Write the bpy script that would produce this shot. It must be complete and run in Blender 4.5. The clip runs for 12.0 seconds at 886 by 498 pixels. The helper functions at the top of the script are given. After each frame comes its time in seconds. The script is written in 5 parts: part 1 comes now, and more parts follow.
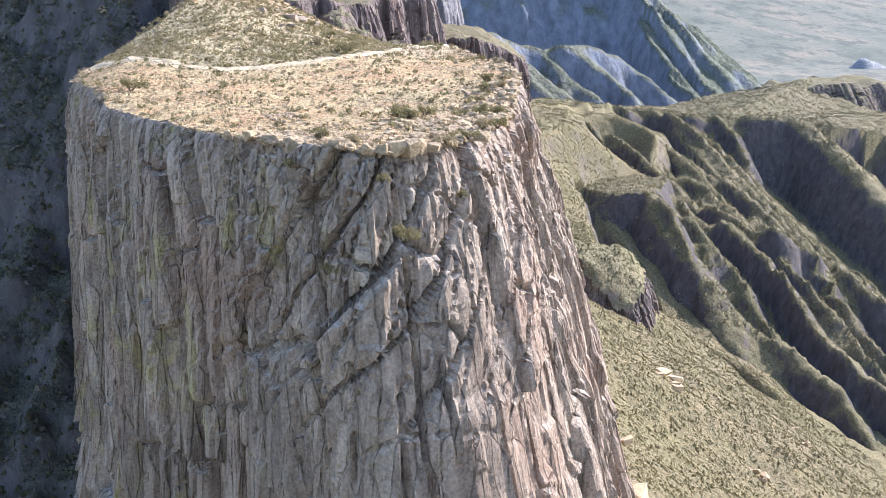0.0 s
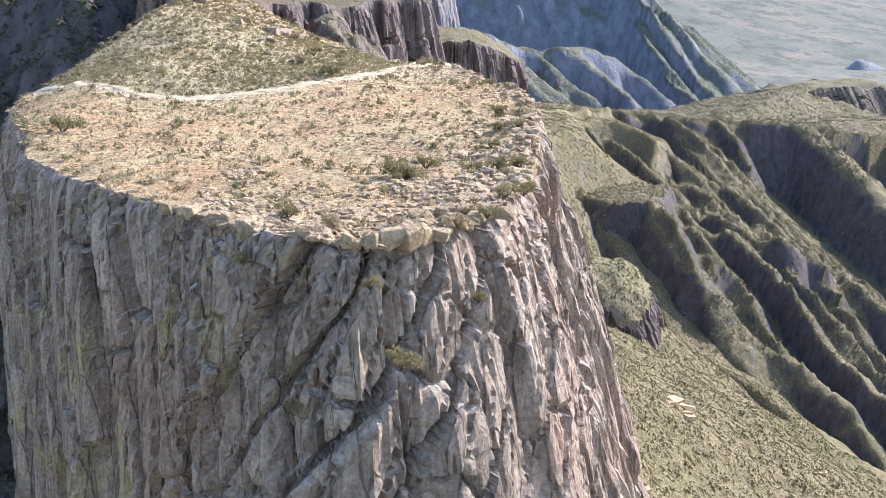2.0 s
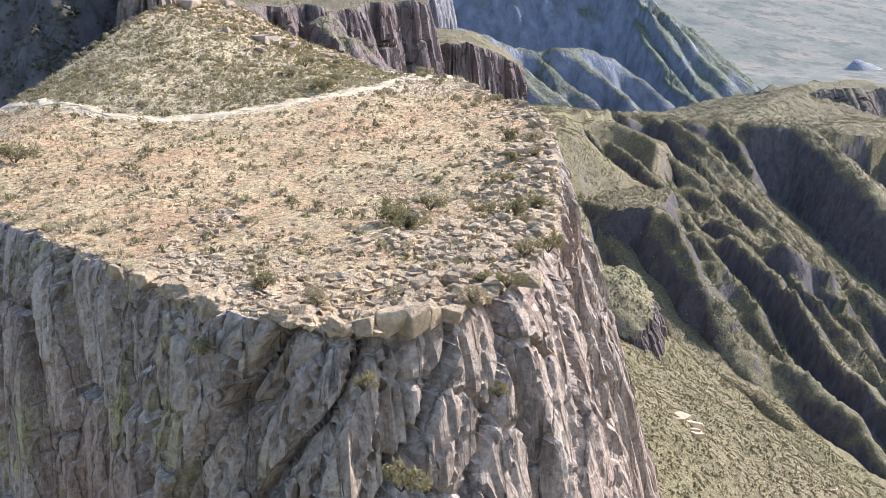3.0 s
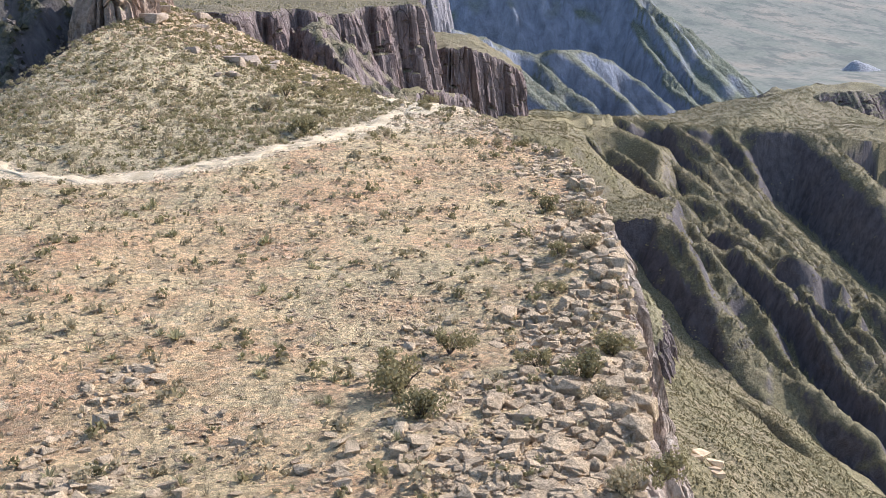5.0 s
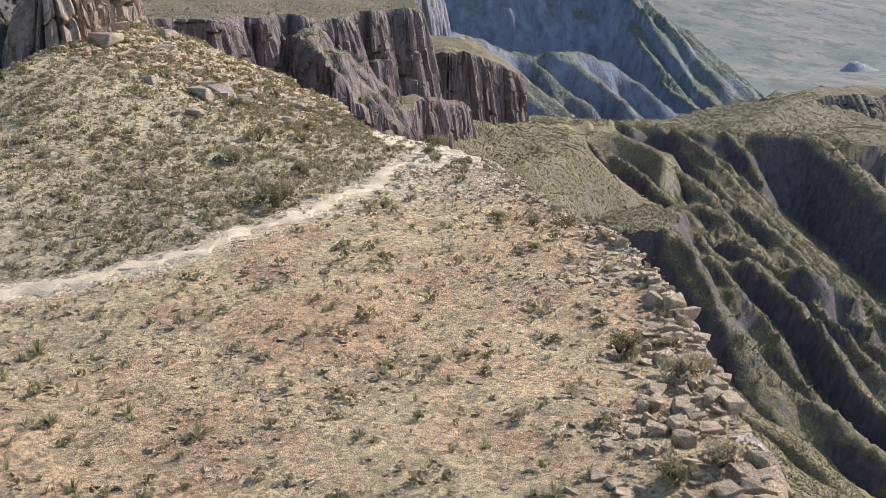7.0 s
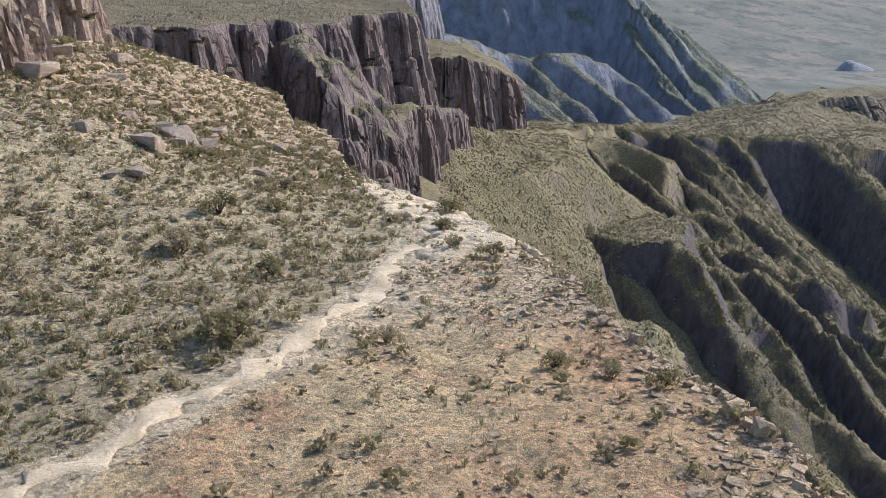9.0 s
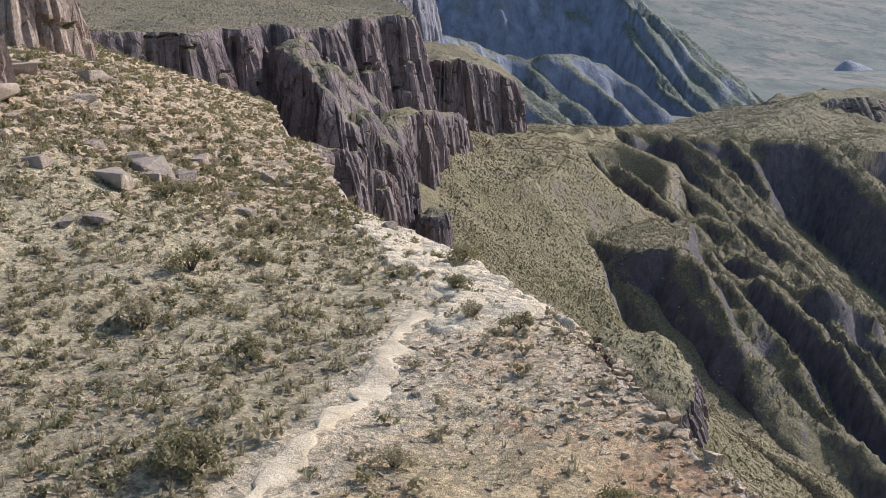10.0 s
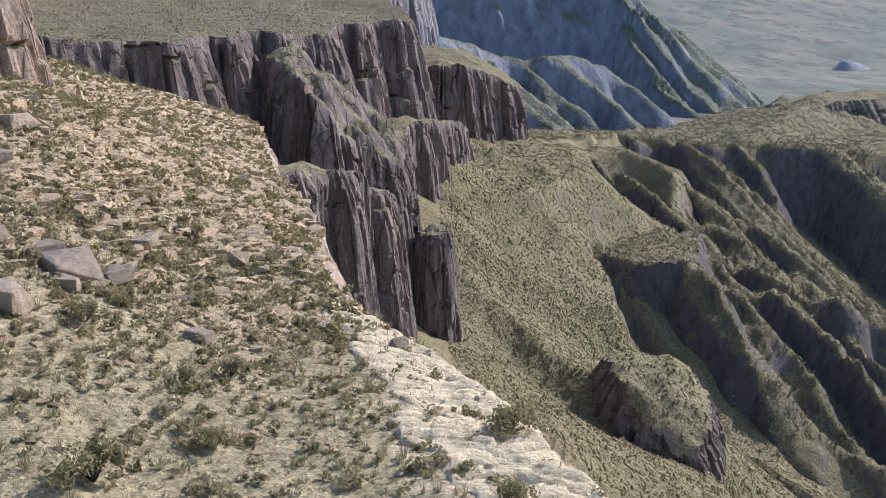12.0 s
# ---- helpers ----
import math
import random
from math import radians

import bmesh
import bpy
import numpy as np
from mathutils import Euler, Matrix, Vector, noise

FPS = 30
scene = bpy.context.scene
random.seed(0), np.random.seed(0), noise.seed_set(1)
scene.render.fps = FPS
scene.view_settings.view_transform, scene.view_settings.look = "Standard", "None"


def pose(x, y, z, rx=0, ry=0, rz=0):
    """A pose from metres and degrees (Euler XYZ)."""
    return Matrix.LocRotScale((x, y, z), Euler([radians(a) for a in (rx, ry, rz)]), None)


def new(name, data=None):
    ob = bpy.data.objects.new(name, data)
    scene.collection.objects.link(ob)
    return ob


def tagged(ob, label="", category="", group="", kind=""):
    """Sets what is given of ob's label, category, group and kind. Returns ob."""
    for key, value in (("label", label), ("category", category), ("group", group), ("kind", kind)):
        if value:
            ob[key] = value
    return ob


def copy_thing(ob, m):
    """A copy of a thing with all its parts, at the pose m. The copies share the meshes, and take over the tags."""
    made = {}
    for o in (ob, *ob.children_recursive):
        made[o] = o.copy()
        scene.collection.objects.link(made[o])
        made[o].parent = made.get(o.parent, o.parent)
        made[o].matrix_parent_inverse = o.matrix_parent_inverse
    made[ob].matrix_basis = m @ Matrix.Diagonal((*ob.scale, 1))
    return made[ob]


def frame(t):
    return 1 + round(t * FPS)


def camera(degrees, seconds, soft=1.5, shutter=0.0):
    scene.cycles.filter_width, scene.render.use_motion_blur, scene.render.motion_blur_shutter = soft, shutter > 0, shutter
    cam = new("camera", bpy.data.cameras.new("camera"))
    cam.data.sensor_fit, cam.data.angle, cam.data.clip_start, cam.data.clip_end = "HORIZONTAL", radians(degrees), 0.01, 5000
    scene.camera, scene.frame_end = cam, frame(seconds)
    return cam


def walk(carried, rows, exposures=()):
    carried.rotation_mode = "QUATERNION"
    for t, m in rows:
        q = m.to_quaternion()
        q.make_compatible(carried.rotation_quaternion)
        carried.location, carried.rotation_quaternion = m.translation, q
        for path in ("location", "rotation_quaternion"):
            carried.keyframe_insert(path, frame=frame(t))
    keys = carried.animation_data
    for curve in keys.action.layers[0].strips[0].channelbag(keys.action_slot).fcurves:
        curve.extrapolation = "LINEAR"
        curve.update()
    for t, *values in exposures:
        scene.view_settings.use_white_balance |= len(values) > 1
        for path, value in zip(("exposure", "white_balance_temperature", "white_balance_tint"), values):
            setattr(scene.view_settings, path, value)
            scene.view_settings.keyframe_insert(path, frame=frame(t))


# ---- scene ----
from mathutils.geometry import delaunay_2d_cdt

cam = camera(44.0, 12.0, soft=0.5)
METRES, EYE, TILT, LEAN, TURN = 100.0, 12.5, -17.0, 0.0, 0.0
ROWS = [
    (0.0, 0.0, 0.0, 0.0, 0.0, 0.0, 0.0),
    (0.5, -0.0013, 0.0358, 0.011, -0.07, 0.0, -0.0),
    (1.0, -0.0027, 0.0726, 0.0223, -0.14, 0.0, -0.01),
    (1.5, -0.0042, 0.1105, 0.0338, -0.22, -0.0, -0.01),
    (2.0, -0.006, 0.1491, 0.0456, -0.28, -0.01, 0.0),
    (2.5, -0.0079, 0.1882, 0.0575, -0.37, -0.02, 0.02),
    (3.0, -0.0098, 0.2282, 0.0696, -0.43, -0.0, 0.06),
    (5.0, -0.0176, 0.3897, 0.1181, -0.64, 0.02, 0.17),
    (5.5, -0.0196, 0.4303, 0.1306, -0.71, 0.01, 0.21),
    (6.0, -0.0214, 0.4712, 0.1431, -0.77, 0.03, 0.26),
    (6.5, -0.0233, 0.5123, 0.1557, -0.82, 0.02, 0.27),
    (7.0, -0.0253, 0.5534, 0.1684, -0.86, 0.02, 0.28),
    (9.0, -0.0342, 0.7166, 0.2179, -1.18, 0.02, 0.58),
    (9.5, -0.0364, 0.7556, 0.2306, -1.23, 0.01, 0.67),
    (10.0, -0.0386, 0.7957, 0.2426, -1.3, 0.04, 0.76),
    (10.5, -0.0408, 0.8358, 0.2548, -1.39, 0.05, 0.87),
    (11.0, -0.043, 0.8753, 0.2667, -1.41, 0.03, 0.91),
    (11.5, -0.0451, 0.9149, 0.2791, -1.45, 0.03, 0.91),
    (12.0, -0.0472, 0.9553, 0.2918, -1.5, 0.02, 0.95),
]
walk(cam, [(t, pose(0, 0, EYE, TILT, LEAN, TURN) @ pose(METRES * x, METRES * y, METRES * z, 90 + pitch, roll, yaw)) for t, x, y, z, yaw, pitch, roll in ROWS],
     [(0.0, 1.25, 5700, 17), (3.0, 1.04, 5750, 17), (5.5, 0.77, 5850, 17), (7.0, 0.53, 5900, 17), (9.5, 0.33, 5750, 17), (12.0, 0.45, 5700, 17)])

# ---- sun, sky ----
SUN_AZ, SUN_EL = radians(52.0), radians(33.0)
SUN_DIR = Vector((math.sin(SUN_AZ) * math.cos(SUN_EL), math.cos(SUN_AZ) * math.cos(SUN_EL), math.sin(SUN_EL)))
world = bpy.data.worlds.new("sky")
scene.world = world
world.use_nodes = True
wn = world.node_tree.nodes
sky = wn.new("ShaderNodeTexSky")
sky.sky_type = "NISHITA"
sky.sun_disc = False
sky.sun_elevation, sky.sun_rotation = SUN_EL, SUN_AZ
sky.dust_density = 1.0
wn["Background"].inputs["Strength"].default_value = 0.15
world.node_tree.links.new(sky.outputs["Color"], wn["Background"].inputs["Color"])
sun_data = bpy.data.lights.new("sun", "SUN")
sun_data.energy, sun_data.angle, sun_data.color = 4.0, radians(0.5), (1.0, 0.94, 0.86)
sun = new("sun", sun_data)
sun.matrix_world = Matrix.Translation((200, 500, 400)) @ SUN_DIR.to_track_quat("Z", "Y").to_matrix().to_4x4()


# ---- noise ----
def hash01(ix, iy, seed):
    a = (np.asarray(ix).astype(np.int64) * 374761393 + np.asarray(iy).astype(np.int64) * 668265263 + seed * 1274126177) & 0xFFFFFFFF
    a = ((a ^ (a >> 13)) * 1274126177) & 0xFFFFFFFF
    a = ((a ^ (a >> 16)) * 1103515245) & 0xFFFFFFFF
    return ((a ^ (a >> 15)) & 0xFFFFFF) / float(0x1000000)


def vnoise(x, y, seed=0):
    x, y = np.broadcast_arrays(np.asarray(x, float), np.asarray(y, float))
    ix, iy = np.floor(x), np.floor(y)
    fx, fy = x - ix, y - iy
    fx, fy = fx * fx * fx * (fx * (fx * 6 - 15) + 10), fy * fy * fy * (fy * (fy * 6 - 15) + 10)
    a, b = hash01(ix, iy, seed), hash01(ix + 1, iy, seed)
    c, d = hash01(ix, iy + 1, seed), hash01(ix + 1, iy + 1, seed)
    return (a + (b - a) * fx) * (1 - fy) + (c + (d - c) * fx) * fy


def fbm(x, y, octaves=4, seed=0, gain=0.5):
    """Noise about 0, within about -1 to 1."""
    total, amp, norm = 0.0, 1.0, 0.0
    x, y = np.asarray(x, float), np.asarray(y, float)
    for k in range(octaves):
        total = total + amp * (vnoise(x, y, seed + 17 * k) * 2 - 1)
        norm += amp
        amp *= gain
        x, y = x * 2.03 + 11.3, y * 2.03 + 5.7
    return total / norm * 1.5


def ridged(x, y, octaves=4, seed=0):
    """Sharp ridges, 0 to 1."""
    total, amp, norm = 0.0, 1.0, 0.0
    x, y = np.asarray(x, float), np.asarray(y, float)
    for k in range(octaves):
        total = total + amp * (1 - np.abs(vnoise(x, y, seed + 31 * k) * 2 - 1))
        norm += amp
        amp *= 0.5
        x, y = x * 2.07 + 3.1, y * 2.07 + 7.9
    return total / norm


def smooth(a, b, v):
    q = np.clip((np.asarray(v, float) - a) / (b - a), 0, 1)
    return q * q * (3 - 2 * q)


def curve_through(points, step, closed=True):
    """A Catmull-Rom line through 2D or 3D points, in even steps."""
    p = np.asarray(points, float)
    if closed:
        p = np.vstack([p[-1:], p, p[:2]])
    else:
        p = np.vstack([2 * p[0] - p[1], p, 2 * p[-1] - p[-2]])
    out = []
    for a, b, c, d in zip(p[:-3], p[1:-2], p[2:-1], p[3:]):
        q = np.linspace(0, 1, 40, endpoint=False)[:, None]
        out.append(0.5 * (2 * b + (c - a) * q + (2 * a - 5 * b + 4 * c - d) * q * q + (3 * b - a - 3 * c + d) * q ** 3))
    line = np.vstack(out + [p[1:2] if closed else p[-2:-1]])
    run = np.concatenate([[0], np.cumsum(np.linalg.norm(np.diff(line[:, :2], axis=0), axis=1))])
    count = max(int(run[-1] / step), 8)
    at = np.linspace(0, run[-1], count, endpoint=not closed)
    return np.stack([np.interp(at, run, line[:, k]) for k in range(line.shape[1])], axis=1), at


def inside(px, py, poly):
    hit = np.zeros(np.shape(px), bool)
    for (x0, y0), (x1, y1) in zip(poly, np.roll(poly, -1, axis=0)):
        if y0 == y1:
            continue
        hit ^= ((y0 > py) != (y1 > py)) & (px < (x1 - x0) * (py - y0) / (y1 - y0) + x0)
    return hit


def line_distance(px, py, poly, closed=True):
    best = np.full(np.shape(px), 1e9)
    ends = np.roll(poly, -1, axis=0) if closed else poly[1:]
    for (x0, y0), (x1, y1) in zip(poly[:, :2], ends[:, :2]):
        dx, dy = x1 - x0, y1 - y0
        q = np.clip(((px - x0) * dx + (py - y0) * dy) / (dx * dx + dy * dy + 1e-9), 0, 1)
        best = np.minimum(best, np.hypot(px - x0 - q * dx, py - y0 - q * dy))
    return best


# ---- mesh helpers ----
def mesh_of(name, verts, faces, shade_smooth=True):
    """A mesh from arrays; faces all of one size."""
    verts, faces = np.asarray(verts, np.float32), np.asarray(faces, np.int32)
    me = bpy.data.meshes.new(name)
    n, k = faces.shape
    me.vertices.add(len(verts))
    me.vertices.foreach_set("co", verts.ravel())
    me.loops.add(n * k)
    me.loops.foreach_set("vertex_index", faces.ravel())
    me.polygons.add(n)
    me.polygons.foreach_set("loop_start", np.arange(0, n * k, k, dtype=np.int32))
    me.polygons.foreach_set("use_smooth", np.full(n, shade_smooth))
    me.update(calc_edges=True)
    return me


def put(name, me, material, parent=None, label="", category="", group="", kind=""):
    if material and not me.materials:
        me.materials.append(material)
    ob = new(name, me)
    if parent:
        ob.parent = parent
    return tagged(ob, label, category, group, kind)


def part(name, bm, material, parent, label=""):
    me = bpy.data.meshes.new(name)
    bm.to_mesh(me)
    bm.free()
    return put(name, me, material, parent, label)


def grid_faces(rows, cols, closed=False):
    r, c = np.meshgrid(np.arange(rows - 1), np.arange(cols if closed else cols - 1), indexing="ij")
    a, b = r * cols + c, r * cols + (c + 1) % cols
    return np.stack([a, b, b + cols, a + cols], axis=-1).reshape(-1, 4)


# ---- materials ----
def material(name, build, roughness=0.9):
    m = bpy.data.materials.new(name)
    m.use_nodes = True
    n, l = m.node_tree.nodes, m.node_tree.links
    p = n["Principled BSDF"]
    p.inputs["Roughness"].default_value = roughness
    p.inputs["Specular IOR Level"].default_value = 0.25
    build(n, l, p)
    return m


def coords(n, l, scale=(1, 1, 1)):
    tc, mp = n.new("ShaderNodeTexCoord"), n.new("ShaderNodeMapping")
    mp.inputs["Scale"].default_value = scale
    l.new(tc.outputs["Object"], mp.inputs["Vector"])
    return mp.outputs["Vector"]


def noise_node(n, l, vector, scale, detail=4.0, rough=0.55, distort=0.0):
    t = n.new("ShaderNodeTexNoise")
    t.inputs["Scale"].default_value, t.inputs["Detail"].default_value = scale, detail
    t.inputs["Roughness"].default_value, t.inputs["Distortion"].default_value = rough, distort
    l.new(vector, t.inputs["Vector"])
    return t.outputs["Fac"]


def cells_node(n, l, vector, scale, feature="F1", out="Distance"):
    t = n.new("ShaderNodeTexVoronoi")
    t.feature = feature
    t.inputs["Scale"].default_value = scale
    l.new(vector, t.inputs["Vector"])
    return t.outputs[out]


def ramp(n, l, fac, stops):
    r = n.new("ShaderNodeValToRGB")
    e = r.color_ramp.elements
    while len(e) < len(stops):
        e.new(0.5)
    for item, (pos, col) in zip(e, stops):
        item.position = pos
        item.color = (*col, 1) if len(col) == 3 else col
    l.new(fac, r.inputs["Fac"])
    return r.outputs["Color"]


def grey(n, l, fac, lo, hi):
    return ramp(n, l, fac, [(lo, (0, 0, 0)), (hi, (1, 1, 1))])


def mixed(n, l, fac, a, b, mode="MIX"):
    x = n.new("ShaderNodeMix")
    x.data_type, x.blend_type = "RGBA", mode
    if isinstance(fac, float):
        x.inputs[0].default_value = fac
    else:
        l.new(fac, x.inputs[0])
    for socket, v in ((x.inputs[6], a), (x.inputs[7], b)):
        if isinstance(v, tuple):
            socket.default_value = (*v, 1)
        else:
            l.new(v, socket)
    return x.outputs[2]


def multiply(n, l, a, b):
    x = n.new("ShaderNodeMath")
    x.operation = "MULTIPLY"
    l.new(a, x.inputs[0])
    if isinstance(b, float):
        x.inputs[1].default_value = b
    else:
        l.new(b, x.inputs[1])
    return x.outputs[0]


def steepness(n, l, lo, hi):
    """1 on flat ground, 0 on walls."""
    g, s = n.new("ShaderNodeNewGeometry"), n.new("ShaderNodeSeparateXYZ")
    l.new(g.outputs["Normal"], s.inputs[0])
    return grey(n, l, s.outputs["Z"], lo, hi)


def bump(n, l, p, height, distance, strength=1.0, after=None):
    b = n.new("ShaderNodeBump")
    b.inputs["Distance"].default_value, b.inputs["Strength"].default_value = distance, strength
    l.new(height, b.inputs["Height"])
    if after:
        l.new(after, b.inputs["Normal"])
    l.new(b.outputs["Normal"], p.inputs["Normal"])
    return b.outputs["Normal"]


def rock_look(dark, mid, light, size=1.0, lichen=None, soil=None, crack=0.5):
    """Columnar volcanic rock: upright streaks, stains, lichen, dusty ledges."""
    def build(n, l, p):
        up = coords(n, l, (1, 1, 0.16))
        plain = coords(n, l)
        streak = noise_node(n, l, up, 1.1 / size, 7, 0.6, 0.15)
        col = ramp(n, l, streak, [(0.34, dark), (0.48, mid), (0.64, light)])
        stain = noise_node(n, l, up, 0.16 / size, 4, 0.6, 0.4)
        col = mixed(n, l, multiply(n, l, grey(n, l, stain, 0.48, 0.66), 0.5), col, tuple(0.62 * v for v in dark))
        warm = noise_node(n, l, plain, 0.11 / size, 3, 0.5)
        col = mixed(n, l, multiply(n, l, grey(n, l, warm, 0.48, 0.7), 0.5), col, (mid[0] * 1.2, mid[1] * 0.98, mid[2] * 0.9))
        if lichen:
            spot = noise_node(n, l, coords(n, l, (1, 1, 0.6)), 0.3, 7, 0.68, 0.5)
            side = n.new("ShaderNodeSeparateXYZ")
            l.new(coords(n, l, (-0.05, 1, 1)), side.inputs[0])
            grown = multiply(n, l, grey(n, l, side.outputs["X"], 0.08, 0.45), multiply(n, l, grey(n, l, spot, 0.53, 0.68), 0.6))
            col = mixed(n, l, grown, col, lichen)
        if soil:
            flat = steepness(n, l, 0.55, 0.8)
            tuft = noise_node(n, l, plain, 1.3 / size, 5, 0.7)
            cover = ramp(n, l, tuft, [(0.42, soil[1]), (0.56, soil[0])])
            col = mixed(n, l, flat, col, cover)
        fine = noise_node(n, l, plain, 5.0 / size, 6, 0.7)
        col = mixed(n, l, 0.7, col, ramp(n, l, fine, [(0.32, (0.5, 0.5, 0.5)), (0.62, (1.5, 1.5, 1.5))]), "MULTIPLY")
        l.new(col, p.inputs["Base Color"])
        wobble = n.new("ShaderNodeVectorMath")
        wobble.operation = "MULTIPLY_ADD"
        t = n.new("ShaderNodeTexNoise")
        t.inputs["Scale"].default_value, t.inputs["Detail"].default_value = 1.4 / size, 4.0
        l.new(plain, t.inputs["Vector"])
        l.new(t.outputs["Color"], wobble.inputs[0])
        wobble.inputs[1].default_value = (0.12 * size, 0.12 * size, 0.12 * size)
        l.new(coords(n, l, (1, 1, 0.2)), wobble.inputs[2])
        seam = cells_node(n, l, wobble.outputs[0], 0.85 / size, "DISTANCE_TO_EDGE")
        seam2 = cells_node(n, l, wobble.outputs[0], 2.6 / size, "DISTANCE_TO_EDGE")
        a = bump(n, l, p, grey(n, l, seam, 0.0, 0.05), 0.35 * size * crack)
        a = bump(n, l, p, grey(n, l, seam2, 0.0, 0.10), 0.05 * size * crack, 0.8, a)
        b = bump(n, l, p, streak, 0.22 * size, 0.8, a)
        bump(n, l, p, fine, 0.16 * size, 0.9, b)
    return build


def slope_look(soil, dry, bush, rock, size=1.0, cover=0.5, flat=(0.5, 0.72)):
    """A hillside: dry soil and grass speckled with scrub, bare rock where it is steep."""
    def build(n, l, p):
        plain = coords(n, l)
        broad = noise_node(n, l, plain, 0.02 / size, 5, 0.6)
        col = mixed(n, l, grey(n, l, broad, 0.38, 0.62), soil, dry)
        speck = noise_node(n, l, plain, 0.95 / size, 5, 0.75)
        lo = 0.62 - 0.22 * cover
        col = mixed(n, l, multiply(n, l, grey(n, l, speck, lo, lo + 0.08), 0.7), col, bush)
        tone = noise_node(n, l, plain, 2.2 / size, 3, 0.7)
        col = mixed(n, l, 0.7, col, ramp(n, l, tone, [(0.3, (0.45, 0.45, 0.45)), (0.7, (1.45, 1.45, 1.45))]), "MULTIPLY")
        up = noise_node(n, l, coords(n, l, (1, 1, 0.25)), 0.35 / size, 7, 0.65, 0.4)
        stone = ramp(n, l, up, [(0.3, tuple(0.55 * v for v in rock)), (0.7, tuple(1.3 * v for v in rock))])
        col = mixed(n, l, steepness(n, l, *flat), stone, col)
        l.new(col, p.inputs["Base Color"])
        a = bump(n, l, p, up, 1.4 * size, 0.7)
        bump(n, l, p, speck, 0.9 * size, 0.8, a)
    return build


def plateau_look(n, l, p):
    """Gravelly ground: tan grit, reddish patches, dry grass and stones; greyer soil where the scrub grows."""
    plain = coords(n, l)
    broad = noise_node(n, l, plain, 0.075, 5, 0.62, 0.6)
    col = ramp(n, l, broad, [(0.36, (0.56, 0.435, 0.235)), (0.5, (0.68, 0.51, 0.268)), (0.62, (0.60, 0.395, 0.205))])
    red = noise_node(n, l, plain, 0.3, 5, 0.7)
    col = mixed(n, l, multiply(n, l, grey(n, l, red, 0.48, 0.64), 0.7), col, (0.58, 0.335, 0.18))
    scrub = n.new("ShaderNodeAttribute")
    scrub.attribute_name = "scrub"
    dull = ramp(n, l, broad, [(0.35, (0.47, 0.385, 0.225)), (0.65, (0.57, 0.468, 0.27))])
    col = mixed(n, l, scrub.outputs["Fac"], col, dull)
    worn = n.new("ShaderNodeAttribute")
    worn.attribute_name = "worn"
    frayed = noise_node(n, l, plain, 1.6, 6, 0.75)
    both = n.new("ShaderNodeMath")
    both.operation = "ADD"
    l.new(worn.outputs["Fac"], both.inputs[0])
    l.new(frayed, both.inputs[1])
    col = mixed(n, l, multiply(n, l, grey(n, l, both.outputs[0], 0.85, 1.25), 0.85), col, (0.72, 0.585, 0.38))
    grass = noise_node(n, l, plain, 0.8, 8, 0.78)
    col = mixed(n, l, multiply(n, l, grey(n, l, grass, 0.5, 0.62), 0.75), col, (0.30, 0.25, 0.14))
    pale = noise_node(n, l, plain, 1.7, 6, 0.7)
    col = mixed(n, l, multiply(n, l, grey(n, l, pale, 0.56, 0.68), 0.5), col, (0.68, 0.56, 0.39))
    chips = cells_node(n, l, plain, 5.5, "F1", "Color")
    tone = n.new("ShaderNodeRGBToBW")
    l.new(chips, tone.inputs[0])
    col = mixed(n, l, 0.6, col, ramp(n, l, tone.outputs[0], [(0.2, (0.5, 0.48, 0.45)), (0.45, (1.0, 1.0, 1.0)), (0.85, (1.45, 1.43, 1.4))]), "MULTIPLY")
    grit = noise_node(n, l, plain, 9.0, 6, 0.75)
    col = mixed(n, l, 0.7, col, ramp(n, l, grit, [(0.34, (0.5, 0.5, 0.5)), (0.62, (1.5, 1.5, 1.5))]), "MULTIPLY")
    # dark spots: dry plant litter, and painted shadows of small clods
    litter_shade = noise_node(n, l, plain, 3.6, 4, 0.7)
    col = mixed(n, l, multiply(n, l, grey(n, l, litter_shade, 0.60, 0.64), 0.8), col, (0.20, 0.155, 0.085))
    l.new(col, p.inputs["Base Color"])
    a = bump(n, l, p, grass, 0.45, 0.9)
    a = bump(n, l, p, tone.outputs[0], 0.12, 0.8, a)
    bump(n, l, p, grit, 0.16, 1.0, a)


def trail_look(n, l, p):
    """Trodden pale dust with grit and small stones."""
    plain = coords(n, l)
    col = ramp(n, l, noise_node(n, l, plain, 0.9, 6, 0.7), [(0.35, (0.46, 0.355, 0.21)), (0.5, (0.57, 0.455, 0.285)), (0.66, (0.66, 0.54, 0.355))])
    stone = noise_node(n, l, plain, 4.5, 4, 0.7)
    col = mixed(n, l, multiply(n, l, grey(n, l, stone, 0.58, 0.66), 0.6), col, (0.42, 0.32, 0.19))
    grit = noise_node(n, l, plain, 14.0, 5, 0.75)
    col = mixed(n, l, 0.6, col, ramp(n, l, grit, [(0.34, (0.65, 0.65, 0.65)), (0.62, (1.3, 1.3, 1.3))]), "MULTIPLY")
    l.new(col, p.inputs["Base Color"])
    a = bump(n, l, p, stone, 0.1, 0.7)
    bump(n, l, p, grit, 0.04, 0.8, a)


